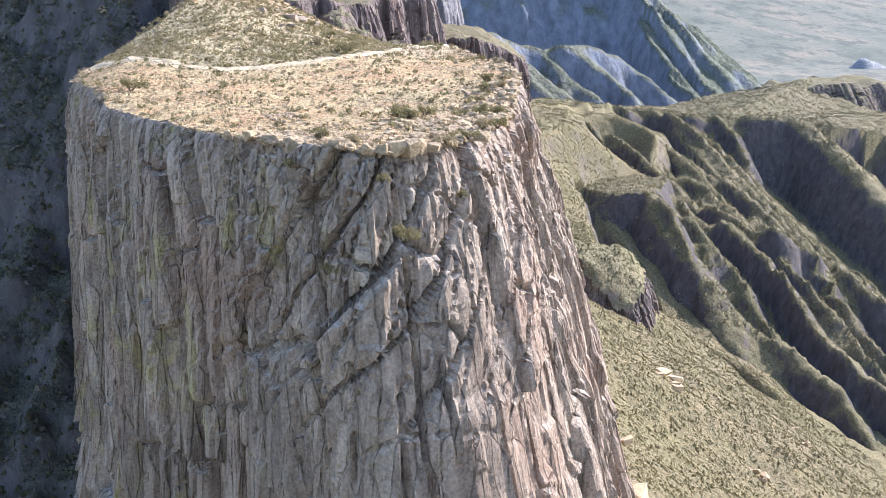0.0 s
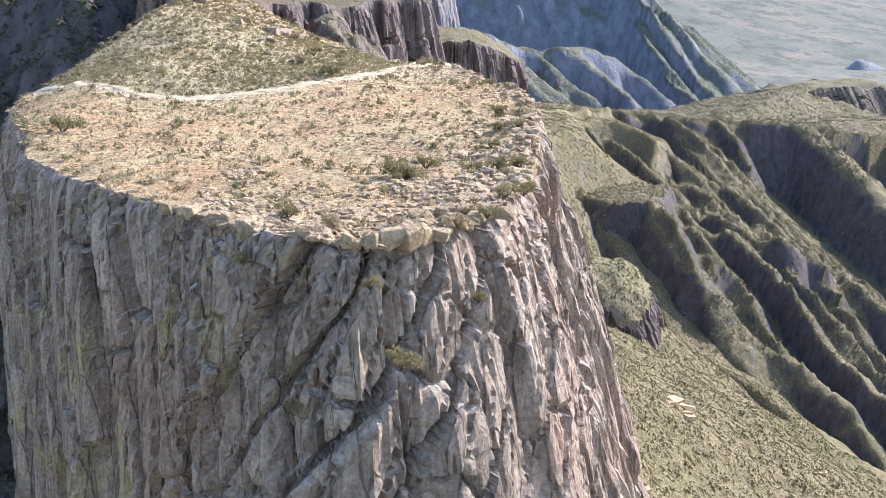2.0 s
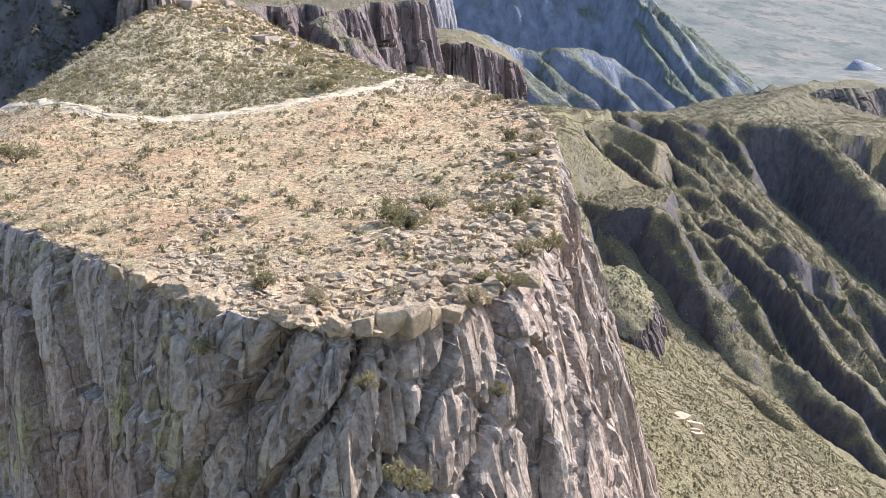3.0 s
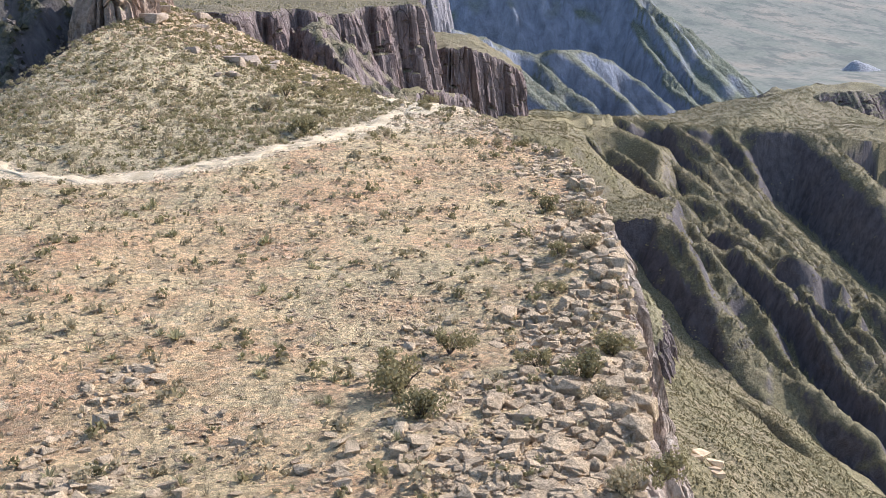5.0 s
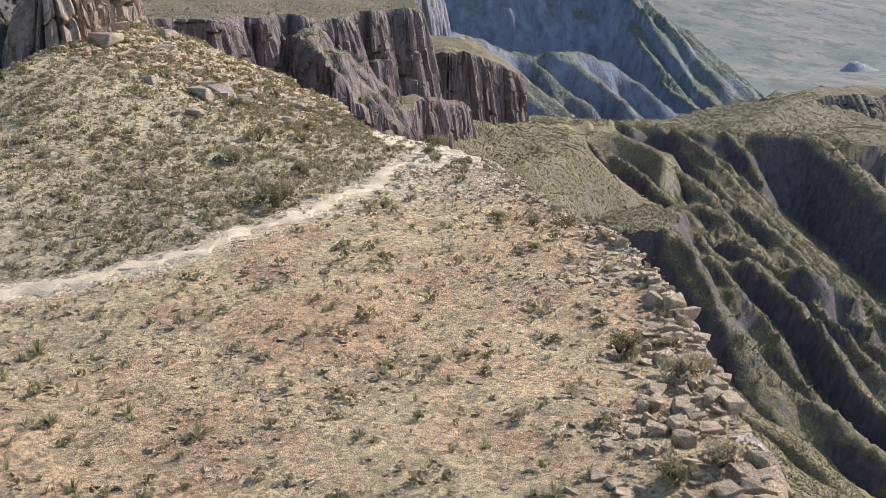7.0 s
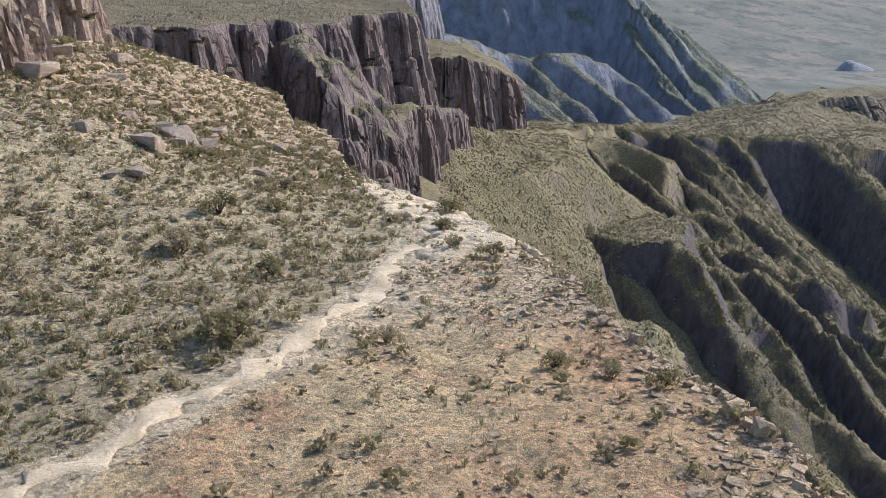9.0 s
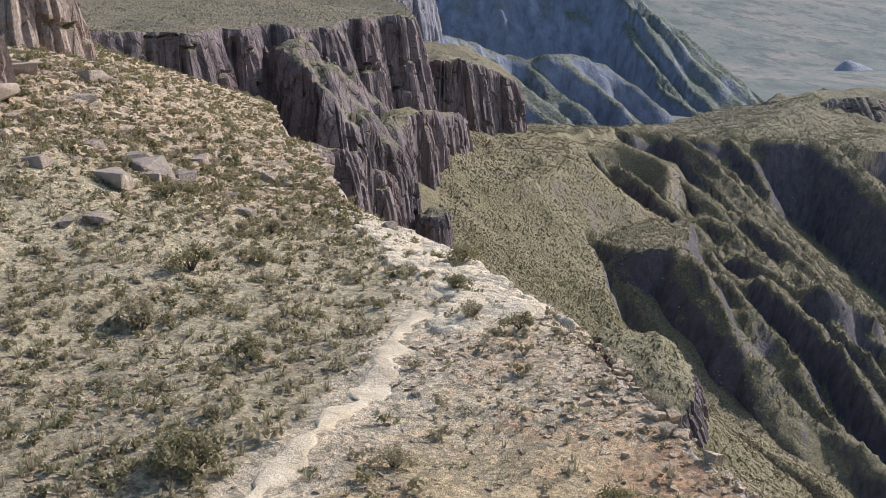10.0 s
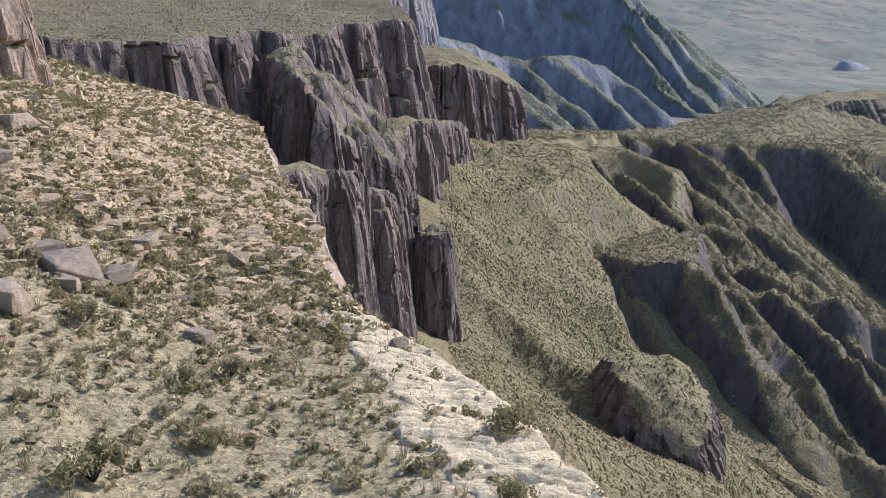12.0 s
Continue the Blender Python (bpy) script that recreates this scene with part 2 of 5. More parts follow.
def leaf_look(a, b):
    def build(n, l, p):
        info = n.new("ShaderNodeNewGeometry")
        tint = ramp(n, l, info.outputs["Random Per Island"], [(0.0, a), (1.0, b)])
        who = n.new("ShaderNodeObjectInfo")
        tint = mixed(n, l, 0.4, tint, ramp(n, l, who.outputs["Random"], [(0.0, (0.7, 0.72, 0.7)), (1.0, (1.3, 1.25, 1.2))]), "MULTIPLY")
        l.new(tint, p.inputs["Base Color"])
        thin, both = n.new("ShaderNodeBsdfTranslucent"), n.new("ShaderNodeMixShader")
        l.new(tint, thin.inputs["Color"])
        both.inputs[0].default_value = 0.4
        l.new(p.outputs[0], both.inputs[1])
        l.new(thin.outputs[0], both.inputs[2])
        l.new(both.outputs[0], n["Material Output"].inputs["Surface"])
    return build


def stone_look(a, b):
    def build(n, l, p):
        plain = coords(n, l)
        who = n.new("ShaderNodeObjectInfo")
        geo = n.new("ShaderNodeNewGeometry")
        q = noise_node(n, l, plain, 4.0, 9, 0.72)
        col = ramp(n, l, q, [(0.32, a), (0.68, b)])
        col = mixed(n, l, 0.5, col, ramp(n, l, who.outputs["Random"], [(0.0, (0.75, 0.75, 0.76)), (1.0, (1.25, 1.2, 1.15))]), "MULTIPLY")
        col = mixed(n, l, 0.5, col, ramp(n, l, geo.outputs["Random Per Island"], [(0.0, (0.65, 0.65, 0.66)), (1.0, (1.3, 1.28, 1.22))]), "MULTIPLY")
        l.new(col, p.inputs["Base Color"])
        bump(n, l, p, q, 0.3, 1.0)
    return build


def ground_look(n, l, p):
    """Scrubby slopes near by, pale desert plain far out."""
    near = slope_look((0.30, 0.235, 0.13), (0.265, 0.22, 0.105), (0.105, 0.095, 0.045), (0.15, 0.124, 0.10), 0.8, 0.68)

    def far(n, l, p):
        """Pale scrub plain, in long washes and patches."""
        wash = coords(n, l, (1, 0.3, 1))
        big, mid = noise_node(n, l, wash, 0.0035, 4, 0.6, 0.8), noise_node(n, l, wash, 0.02, 5, 0.65)
        col = ramp(n, l, big, [(0.36, (0.105, 0.118, 0.088)), (0.5, (0.15, 0.15, 0.115)), (0.62, (0.205, 0.18, 0.132))])
        col = mixed(n, l, multiply(n, l, grey(n, l, mid, 0.5, 0.6), 0.8), col, (0.075, 0.085, 0.068))
        col = mixed(n, l, 0.8, col, ramp(n, l, noise_node(n, l, coords(n, l, (1, 0.45, 1)), 0.1, 4, 0.7), [(0.35, (0.78, 0.79, 0.78)), (0.64, (1.18, 1.17, 1.15))]), "MULTIPLY")
        l.new(col, p.inputs["Base Color"])
    near(n, l, p)
    first = p.inputs["Base Color"].links[0].from_socket
    normal = p.inputs["Normal"].links[0].from_socket
    far(n, l, p)
    second = p.inputs["Base Color"].links[0].from_socket
    split = n.new("ShaderNodeSeparateXYZ")
    l.new(coords(n, l, (0.001, 0.001, 0.001)), split.inputs[0])
    l.new(mixed(n, l, grey(n, l, split.outputs["Y"], 0.62, 0.95), first, second), p.inputs["Base Color"])
    still = n.new("ShaderNodeNewGeometry")
    l.new(mixed(n, l, grey(n, l, split.outputs["Y"], 0.45, 0.9), normal, still.outputs["Normal"]), p.inputs["Normal"])


SOIL = ((0.40, 0.32, 0.21), (0.24, 0.22, 0.11))
near_rock = material("near_rock", rock_look((0.19, 0.142, 0.103), (0.35, 0.272, 0.204), (0.475, 0.38, 0.288), 1.0, (0.42, 0.36, 0.11), ((0.52, 0.43, 0.34), (0.36, 0.29, 0.21))))
far_rock = material("far_rock", rock_look((0.10, 0.076, 0.069), (0.17, 0.13, 0.114), (0.25, 0.195, 0.17), 2.6, None, ((0.22, 0.182, 0.108), (0.125, 0.112, 0.058))))
tower_rock = material("tower_rock", rock_look((0.16, 0.118, 0.088), (0.32, 0.245, 0.18), (0.46, 0.365, 0.275), 2.0, None, SOIL))
# blue-grey instead of brown: distance haze put into the rock colour
hazy_rock = material("hazy_rock", rock_look((0.12, 0.115, 0.13), (0.22, 0.205, 0.21), (0.32, 0.29, 0.28), 6.0, None, ((0.30, 0.27, 0.19), (0.15, 0.16, 0.10))))
plateau_soil = material("plateau_soil", plateau_look, 0.95)
talus_soil = material("talus_soil", slope_look((0.33, 0.26, 0.155), (0.30, 0.26, 0.135), (0.115, 0.108, 0.048), (0.24, 0.19, 0.155), 0.8, 0.65), 0.95)
mesa_soil = material("mesa_soil", slope_look((0.25, 0.195, 0.112), (0.222, 0.18, 0.095), (0.11, 0.097, 0.05), (0.2, 0.16, 0.13), 1.0, 0.65), 0.95)
# dark bare rock on steep faces, toned down further to deepen their shade
ridge_soil = material("ridge_soil", slope_look((0.28, 0.22, 0.125), (0.25, 0.208, 0.105), (0.115, 0.105, 0.055), (0.125, 0.106, 0.098), 0.95, 0.72, (0.60, 0.76)), 0.95)
# soil darkened so that the hillside's shade is partly in the colour
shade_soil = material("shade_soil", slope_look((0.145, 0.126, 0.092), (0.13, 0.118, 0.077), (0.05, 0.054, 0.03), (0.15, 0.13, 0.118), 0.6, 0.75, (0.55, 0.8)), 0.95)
# steep rock lightened to blue-grey, with the haze painted into it
hazy_mountain_soil = material("hazy_mountain_soil", slope_look((0.20, 0.195, 0.135), (0.175, 0.185, 0.125), (0.10, 0.115, 0.08), (0.245, 0.26, 0.295), 5.0, 0.6, (0.56, 0.78)), 0.95)
ground_soil = material("ground_soil", ground_look, 0.95)
trail_dust = material("trail_dust", trail_look, 0.95)
pale_stone = material("pale_stone", stone_look((0.64, 0.515, 0.315), (0.93, 0.785, 0.535)), 0.9)
grey_stone = material("grey_stone", stone_look((0.25, 0.195, 0.14), (0.46, 0.37, 0.275)), 0.9)
rim_stone = material("rim_stone", stone_look((0.42, 0.31, 0.185), (0.78, 0.60, 0.38)), 0.9)
pebble_stone = material("pebble_stone", stone_look((0.25, 0.175, 0.10), (0.64, 0.485, 0.30)), 0.9)
# stone darkened to carry the hillside's shade
shade_stone = material("shade_stone", stone_look((0.10, 0.085, 0.07), (0.24, 0.205, 0.175)), 0.9)
bush_leaf = material("bush_leaf", leaf_look((0.185, 0.158, 0.075), (0.36, 0.305, 0.15)), 0.8)
valley_leaf = material("valley_leaf", leaf_look((0.19, 0.165, 0.08), (0.40, 0.335, 0.175)), 0.85)
# darker copy of valley_leaf, shade painted in, for the hillside
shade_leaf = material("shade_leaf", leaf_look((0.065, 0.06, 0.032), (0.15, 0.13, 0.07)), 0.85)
# pale grey all over: the far hill's haze is in its base colour
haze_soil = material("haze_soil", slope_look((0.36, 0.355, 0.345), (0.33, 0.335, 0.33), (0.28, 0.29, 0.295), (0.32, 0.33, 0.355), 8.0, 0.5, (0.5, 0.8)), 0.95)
dry_leaf = material("dry_leaf", leaf_look((0.26, 0.215, 0.12), (0.46, 0.38, 0.23)), 0.85)
agave_leaf = material("agave_leaf", leaf_look((0.215, 0.195, 0.09), (0.42, 0.37, 0.195)), 0.6)
twig_bark = material("twig_bark", stone_look((0.10, 0.08, 0.06), (0.2, 0.16, 0.12)), 0.9)


# ---- the land: heights ----
PROMONTORY = [(-110, 240), (-92, 205), (-64, 182), (-46, 169), (-35, 158.5), (-31, 146), (-31.5, 132), (-34.5, 118), (-35.5, 104), (-30, 90), (-22, 71), (-14.5, 62), (-8, 54), (-4, 51.3), (-0.5, 53.5),
              (2, 58), (4, 66), (5.2, 75), (5.7, 83), (6.6, 92), (6, 101), (3.8, 110), (2.3, 118), (0.5, 126), (-1.5, 134), (-4.5, 142), (-8.5, 151),
              (-11, 168), (-17, 200), (-21, 225), (-27, 255), (-42, 290), (-62, 316), (-100, 310)]
FAR_MESA = [(-230, 330), (-110, 296), (-76, 310), (-60, 322), (-52, 325), (-51, 347), (-44, 351), (-43, 371), (-36, 376), (-34, 397), (-28, 402), (-25, 424), (-18, 429), (-15, 446), (-7, 451), (-3, 470), (-8, 500), (-30, 600), (-120, 680), (-230, 600)]
TRAIL = [(-38, 114), (-34, 108), (-27, 98), (-21, 93.2), (-15.4, 95), (-12, 98), (-9.6, 102.5), (-7.2, 107.6), (-5.6, 113), (-4.3, 119), (-3.9, 124), (-4.6, 129.5), (-4.7, 134.5), (-5.3, 140), (-7, 145.5)]
TREAD, _ = curve_through(TRAIL, 1.0, False)
PROM_RIM, _ = curve_through(PROMONTORY, 3.0)
MESA_RIM, _ = curve_through(FAR_MESA, 6.0)


def top_z(x, y):
    """The promontory's top: a flat nose, a scrubby rise beside the trail, a slope down to the cove."""
    x, y = np.asarray(x, float), np.asarray(y, float)
    z = np.interp(y, [40, 52, 60, 70, 100, 115, 130, 140, 160, 180, 225, 260, 330], [2.0, 1.8, 0.9, 0.2, -0.5, -1.3, -2.7, -4.5, -7.0, -9.5, -15.0, -18.0, -24.0])
    z = z + 9.5 * np.exp(-((x + 32) / 12) ** 2 / 2 - ((y - 158) / 27) ** 2 / 2)
    z = z + 0.40 * np.clip(-x - 20, 0, 30) * smooth(150, 205, y) * (1 - 0.7 * smooth(235, 285, y))
    z = z - 4.0 * smooth(-24, -40, x) * (1 - smooth(118, 140, y)) * smooth(60, 90, y)
    return z + 0.35 * fbm(x / 9, y / 9, 4, 3) + 0.10 * fbm(x / 1.3, y / 1.3, 3, 8)


def mesa_z(x, y):
    z = np.interp(y, [290, 323, 392, 460, 520, 700], [-10, -12.5, -16.5, -20.5, -20, -14])
    return z + 0.05 * np.clip(-np.asarray(x) - 40, 0, 200) + 2.2 * fbm(np.asarray(x) / 28, y / 28, 4, 5) + 4.0 * np.exp(-((np.asarray(x) + 40) / 18) ** 2 - ((y - 470) / 28) ** 2)


def valley_z(x, y):
    z = np.interp(y, [-3000, 200, 350, 1200, 2000, 2600, 3600, 5200], [-150, -160, -166, -205, -262, -302, -302, -265])
    z = z - 62 * smooth(140, 205, x) * smooth(475, 545, y) * (1 - smooth(780, 950, y))
    return z - 0.05 * np.clip(x - 150, 0, 500) + (5 - 4.4 * smooth(900, 1500, y)) * fbm(x / 160, y / 160, 5, 21) + (1.2 - 1.1 * smooth(900, 1500, y)) * fbm(x / 22, y / 22, 4, 23)


def smax(a, b, k):
    h = np.clip(0.5 + 0.5 * (a - b) / k, 0, 1)
    return b + (a - b) * h + k * h * (1 - h)


def spur(x, y, line, k_left, k_right, step=10.0, shoulder=0.0):
    """Height of a crest line with a slope on either side of it, past a rounded shoulder."""
    pts, _ = curve_through(line, step, False)
    best = np.full(np.shape(x), -1e4)
    for a, b in zip(pts[:-1], pts[1:]):
        dx, dy = b[0] - a[0], b[1] - a[1]
        q = np.clip(((x - a[0]) * dx + (y - a[1]) * dy) / (dx * dx + dy * dy + 1e-9), 0, 1)
        d = np.hypot(x - a[0] - q * dx, y - a[1] - q * dy)
        left = dx * (y - a[1]) - dy * (x - a[0]) > 0
        best = np.maximum(best, a[2] + (b[2] - a[2]) * q - 0.3 * np.minimum(d, shoulder) - np.where(left, k_left, k_right) * np.maximum(d - shoulder, 0))
    return best


GULLY = np.array([(101, 598), (97, 570), (97, 545)], float)
SPUR_END = [(0, 405, -80), (28, 368, -92), (50, 342, -98)]
SADDLE = [(-5, 485, -66), (18, 530, -72), (40, 565, -79), (56, 592, -89), (70, 612, -95), (84, 636, -100)]


def ground_z(x, y):
    x, y = np.asarray(x, float), np.asarray(y, float)
    d1 = np.where(inside(x, y, PROM_RIM), 0.0, line_distance(x, y, PROM_RIM))
    d2 = np.where(inside(x, y, MESA_RIM), 0.0, line_distance(x, y, MESA_RIM))
    rough = 1 - ridged(x / 38, y / 38, 4, 41)
    t1 = -43 - 0.62 * d1 - 9 * rough * smooth(5, 60, d1)
    t2 = -60 - 0.63 * d2 - 10 * rough * smooth(5, 60, d2)
    d3 = line_distance(x, y, np.array(SADDLE, float)[:, :2], False)
    t1 = np.maximum(t1, spur(x, y, SPUR_END, 0.7, 0.55) - 6 * rough)
    t3 = spur(x, y, SADDLE, 0.16, 0.22) - np.clip(d3 - 45, 0, 900) * 0.9 - 7 * rough - 0.26 * np.clip(x - 100, 0, 55) - 1.2 * np.clip(x - 155, 0, 400)
    t3 = np.minimum(t3, -124 + 1.1 * line_distance(x, y, GULLY, False))
    z = smax(smax(smax(t1, t2, 8.0), t3, 6.0), valley_z(x, y), 10.0)
    z = np.minimum(z, gorge(x, y) + 3 * fbm(x / 9, y / 9, 3, 42))
    near = 1 - smooth(700, 1400, np.hypot(x, y))
    return z + near * (1.0 * fbm(x / 11, y / 11, 4, 45) + 0.3 * fbm(x / 2.5, y / 2.5, 2, 46))


GORGE = [(58, 470, -104), (62, 452, -112), (67, 425, -132), (73, 400, -146), (84, 370, -156), (108, 340, -165)]


def gorge(x, y):
    """The height of a steep-sided gorge floor and its banks."""
    return -spur(x, y, [(a, b, -c) for a, b, c in GORGE], 1.7, 3.5)


RIDGE_CREST = [(80, 640, -99), (123, 677, -106), (178, 690, -111), (226, 696, -113), (330, 735, -126), (480, 780, -165)]
RIDGE_BACK = [(185, 715, -112), (270, 850, -118), (350, 950, -134), (480, 1100, -165)]
# crest lines that come down towards the valley: points, fall on the sunny side, fall on the shaded side, width of the rounded back
RIDGE_SPURS = [
    ([(60, 610, -93), (84, 606, -101), (99, 582, -109), (110, 560, -114), (109, 521, -116), (110, 480, -118), (110, 448, -125), (114, 425, -136)], 0.8, 3.2, 3.0),
    ([(100, 650, -102), (126, 600, -114), (131, 550, -122), (130, 505, -122), (127, 462, -119), (138, 432, -130), (148, 405, -141), (160, 380, -152), (172, 350, -168)], 0.75, 2.6, 4.0),
    ([(140, 676, -107), (152, 622, -119), (160, 572, -131), (164, 530, -138), (172, 500, -150)], 0.75, 2.6, 4.0),
    ([(178, 690, -112), (182, 668, -127), (186, 640, -145), (191, 615, -158), (195, 585, -167), (203, 550, -182), (214, 520, -200)], 2.0, 2.2, 7.0),
    ([(226, 696, -113), (236, 680, -120), (244, 650, -132), (257, 620, -150), (276, 580, -178), (290, 555, -200)], 0.9, 2.2, 7.0),
    ([(128, 466, -119), (149, 463, -122), (168, 474, -132), (184, 455, -146), (202, 425, -170)], 0.8, 1.6, 2.5),
    ([(104, 560, -113), (120, 480, -123), (121, 448, -128), (131, 420, -141), (141, 396, -156)], 0.8, 2.8, 2.0),
    ([(87, 451, -101), (92, 430, -109), (99, 414, -121), (113, 408, -132), (124, 398, -140), (136, 384, -147), (147, 364, -155), (155, 338, -168)], 0.8, 1.7, 3.0),
]


SHELF = np.array([(56, 466), (60, 456), (70, 451), (86, 450), (96, 470), (106, 512), (96, 528), (78, 528), (62, 508)], float)


def rib(q, rise=0.74):
    """0 on a crest, 1 in the groove just before the next one."""
    q = q - np.floor(q)
    return np.where(q < rise, q / rise, (1 - q) / (1 - rise))


def ridge_z(x, y):
    wx, wy = x + 1.8 * fbm(x / 9, y / 9, 4, 51), y + 1.8 * fbm(x / 9, y / 9, 4, 52)
    front = np.interp(wx, [p[0] for p in RIDGE_CREST], [p[1] for p in RIDGE_CREST])
    z = np.maximum(spur(wx, wy, RIDGE_CREST, 0.14, 2.0), spur(wx, wy, RIDGE_BACK, 0.2, 0.3) - 3 * np.clip(front - wy, 0, 500))
    for line, sunny, shaded, wide in RIDGE_SPURS:
        z = np.maximum(z, spur(wx, wy, line, sunny, shaded, 10.0, wide))
    z = z - 0.55 * np.clip((wy - 850) - 0.95 * (wx - 165), 0, 400) + 2 * fbm(x / 55, y / 55, 3, 59)
    z = z + 5 * np.exp(-((wx - 290) / 60) ** 2 - ((wy - 880) / 50) ** 2)
    out = np.where(inside(wx, wy, SHELF), 0.0, line_distance(wx, wy, SHELF))
    z = np.maximum(z, -101 - 0.13 * np.clip(wy - 455, 0, 80) - 1.7 * out)
    # ribs down the fall line, each with a short steep shaded side
    across, down = 0.93 * x + 0.37 * y, 0.93 * y - 0.37 * x
    open_slope = smooth(1, 10, out) * smooth(708, 676, y) * smooth(-4, 2, x - np.interp(y, [374, 386, 398, 408, 414, 430, 451], [150, 136, 124, 113, 99, 92, 87])) * (1 - smooth(186, 196, x) * smooth(585, 600, y))
    z = z - open_slope * ((8.5 + 3.5 * smooth(480, 440, y)) * rib(across / 18 + 0.35 * fbm(x / 45, y / 45, 3, 56) + 0.05 * fbm(x / 6, y / 6, 2, 54), 0.68) * (0.6 + 0.4 * vnoise(across / 19, down / 120, 44))
                          + 2.0 * rib(across / 6.3 + 0.4 * fbm(x / 20, y / 20, 3, 50)) * vnoise(across / 9, down / 60, 43))
    z = np.minimum(z + 3.4 * open_slope, gorge(x, y) + 3 * fbm(x / 9, y / 9, 3, 42))
    return z + 1.1 * fbm(x / 7, y / 7, 4, 57) + 0.9 * fbm(x / 2.6, y / 2.6, 3, 58)


MOUNTAIN_CREST = [(-500, 1950, 260), (-150, 1830, 140), (100, 1740, 20), (290, 1690, -95), (350, 1690, -133), (400, 1680, -180), (445, 1650, -232), (480, 1600, -270)]
MOUNTAIN_SPURS = [
    [(-160, 1300, 20), (-60, 1120, -70), (10, 1118, -92), (60, 1180, -111), (102, 1206, -128), (142, 1226, -126), (197, 1266, -146), (250, 1260, -185), (300, 1255, -215)],
    [(60, 1182, -112), (90, 1150, -140), (130, 1105, -180), (160, 1070, -210)],
    [(104, 1208, -129), (140, 1172, -160), (190, 1125, -205)],
    [(144, 1228, -127), (190, 1190, -166), (240, 1150, -208)],
    [(262, 1690, -70), (280, 1655, -84), (286, 1620, -124), (301, 1560, -163), (314, 1500, -199), (338, 1440, -222)],
]


def mountain_z(x, y):
    wx, wy = x + 9 * fbm(x / 50, y / 50, 4, 61), y + 9 * fbm(x / 50, y / 50, 4, 62)
    z = spur(wx, wy, MOUNTAIN_CREST, 0.8, 1.5, 25.0)
    for line in MOUNTAIN_SPURS:
        z = np.maximum(z, spur(wx, wy, line, 0.8, 2.3, 25.0, 4.0))
    across, down = 0.76 * x + 0.65 * y, 0.76 * y - 0.65 * x
    low = np.interp(x, [-160, -60, 10, 60, 102, 142, 197, 250, 300], [20, -70, -92, -111, -128, -126, -146, -185, -215])
    below = np.where(y < 1340, smooth(0, 45, low - z), 1.0)
    z = z - below * 17 * rib(across / 44 + 0.4 * fbm(x / 120, y / 120, 3, 66)) * (0.35 + 0.65 * vnoise(across / 50, down / 160, 64)) - below * 6 * rib(across / 15 + 0.4 * fbm(x / 60, y / 60, 3, 68)) * vnoise(across / 25, down / 80, 63)
    return z + 8 * below + 2.5 * fbm(x / 16, y / 16, 4, 67)


def hillside_z(x, y):
    z = np.interp(y, [40, 94, 105, 120, 125.5, 136, 142, 150, 160, 175, 195, 260], [-75, -34, -29, -21, -13, -4, -1, 4, 9, 13, 13, 13])
    z = z + 0.55 * np.clip(x + 46, -60, 0)
    z = z - 0.75 * np.clip(x + 38, 0, 60) - 60 * smooth(184, 198, y)
    z = np.where((x > -31) & (y < 150), np.minimum(z, -12.0), z)
    within = inside(x, y, PROM_RIM)
    z = np.where(within, np.minimum(z, top_z(x, y) - 2.5), z)
    z = z - 8.0 * (1 - ridged(x / 7, y / 13, 5, 71)) + 2.8 + 1.8 * fbm(x / 2.4, y / 2.4, 4, 73)
    return np.where(within, np.minimum(z, top_z(x, y) - 1.5), z)


def axis(stops):
    """Grid lines from (start, end, step) stretches."""
    out = []
    for a, b, step in stops:
        n = max(1, int(round((b - a) / step)))
        out.append(np.linspace(a, b, n, endpoint=False))
    return np.concatenate(out + [[stops[-1][1]]])


def land(name, height, xs, ys, mat, over=None, slack=2.5, **tags):
    x, y = np.meshgrid(xs, ys)
    z = height(x, y)
    faces = grid_faces(len(ys), len(xs))
    verts = np.stack([x, y, z], -1).reshape(-1, 3)
    if over is not None:
        keep = (z > over(x, y) - slack).ravel()
        faces = faces[keep[faces].any(1)]
        used = np.zeros(len(verts), bool)
        used[faces] = True
        index = np.cumsum(used) - 1
        verts, faces = verts[used], index[faces]
    return put(name, mesh_of(name, verts, faces), mat, **tags)


def land_parts(name, split, **given):
    """A land form whose regions are parts of their own. split: name -> test of x, y."""
    whole = land(name, **given)
    me, mat = whole.data, whole.data.materials[0]
    co = np.empty(len(me.vertices) * 3, np.float32)
    me.vertices.foreach_get("co", co)
    co = co.reshape(-1, 3)
    fa = np.empty(len(me.polygons) * 4, np.int32)
    me.loops.foreach_get("vertex_index", fa)
    fa = fa.reshape(-1, 4)
    mid = co[fa].mean(1)
    left = np.ones(len(fa), bool)
    bpy.data.objects.remove(whole)
    root = tagged(new(name), given["label"], given["category"])
    for title, test in split:
        mine = left & test(mid[:, 0], mid[:, 1])
        left &= ~mine
        if mine.any():
            used, index = np.unique(fa[mine], return_inverse=True)
            put(title, mesh_of(title, co[used], index.reshape(-1, 4)), mat, root)
    return root


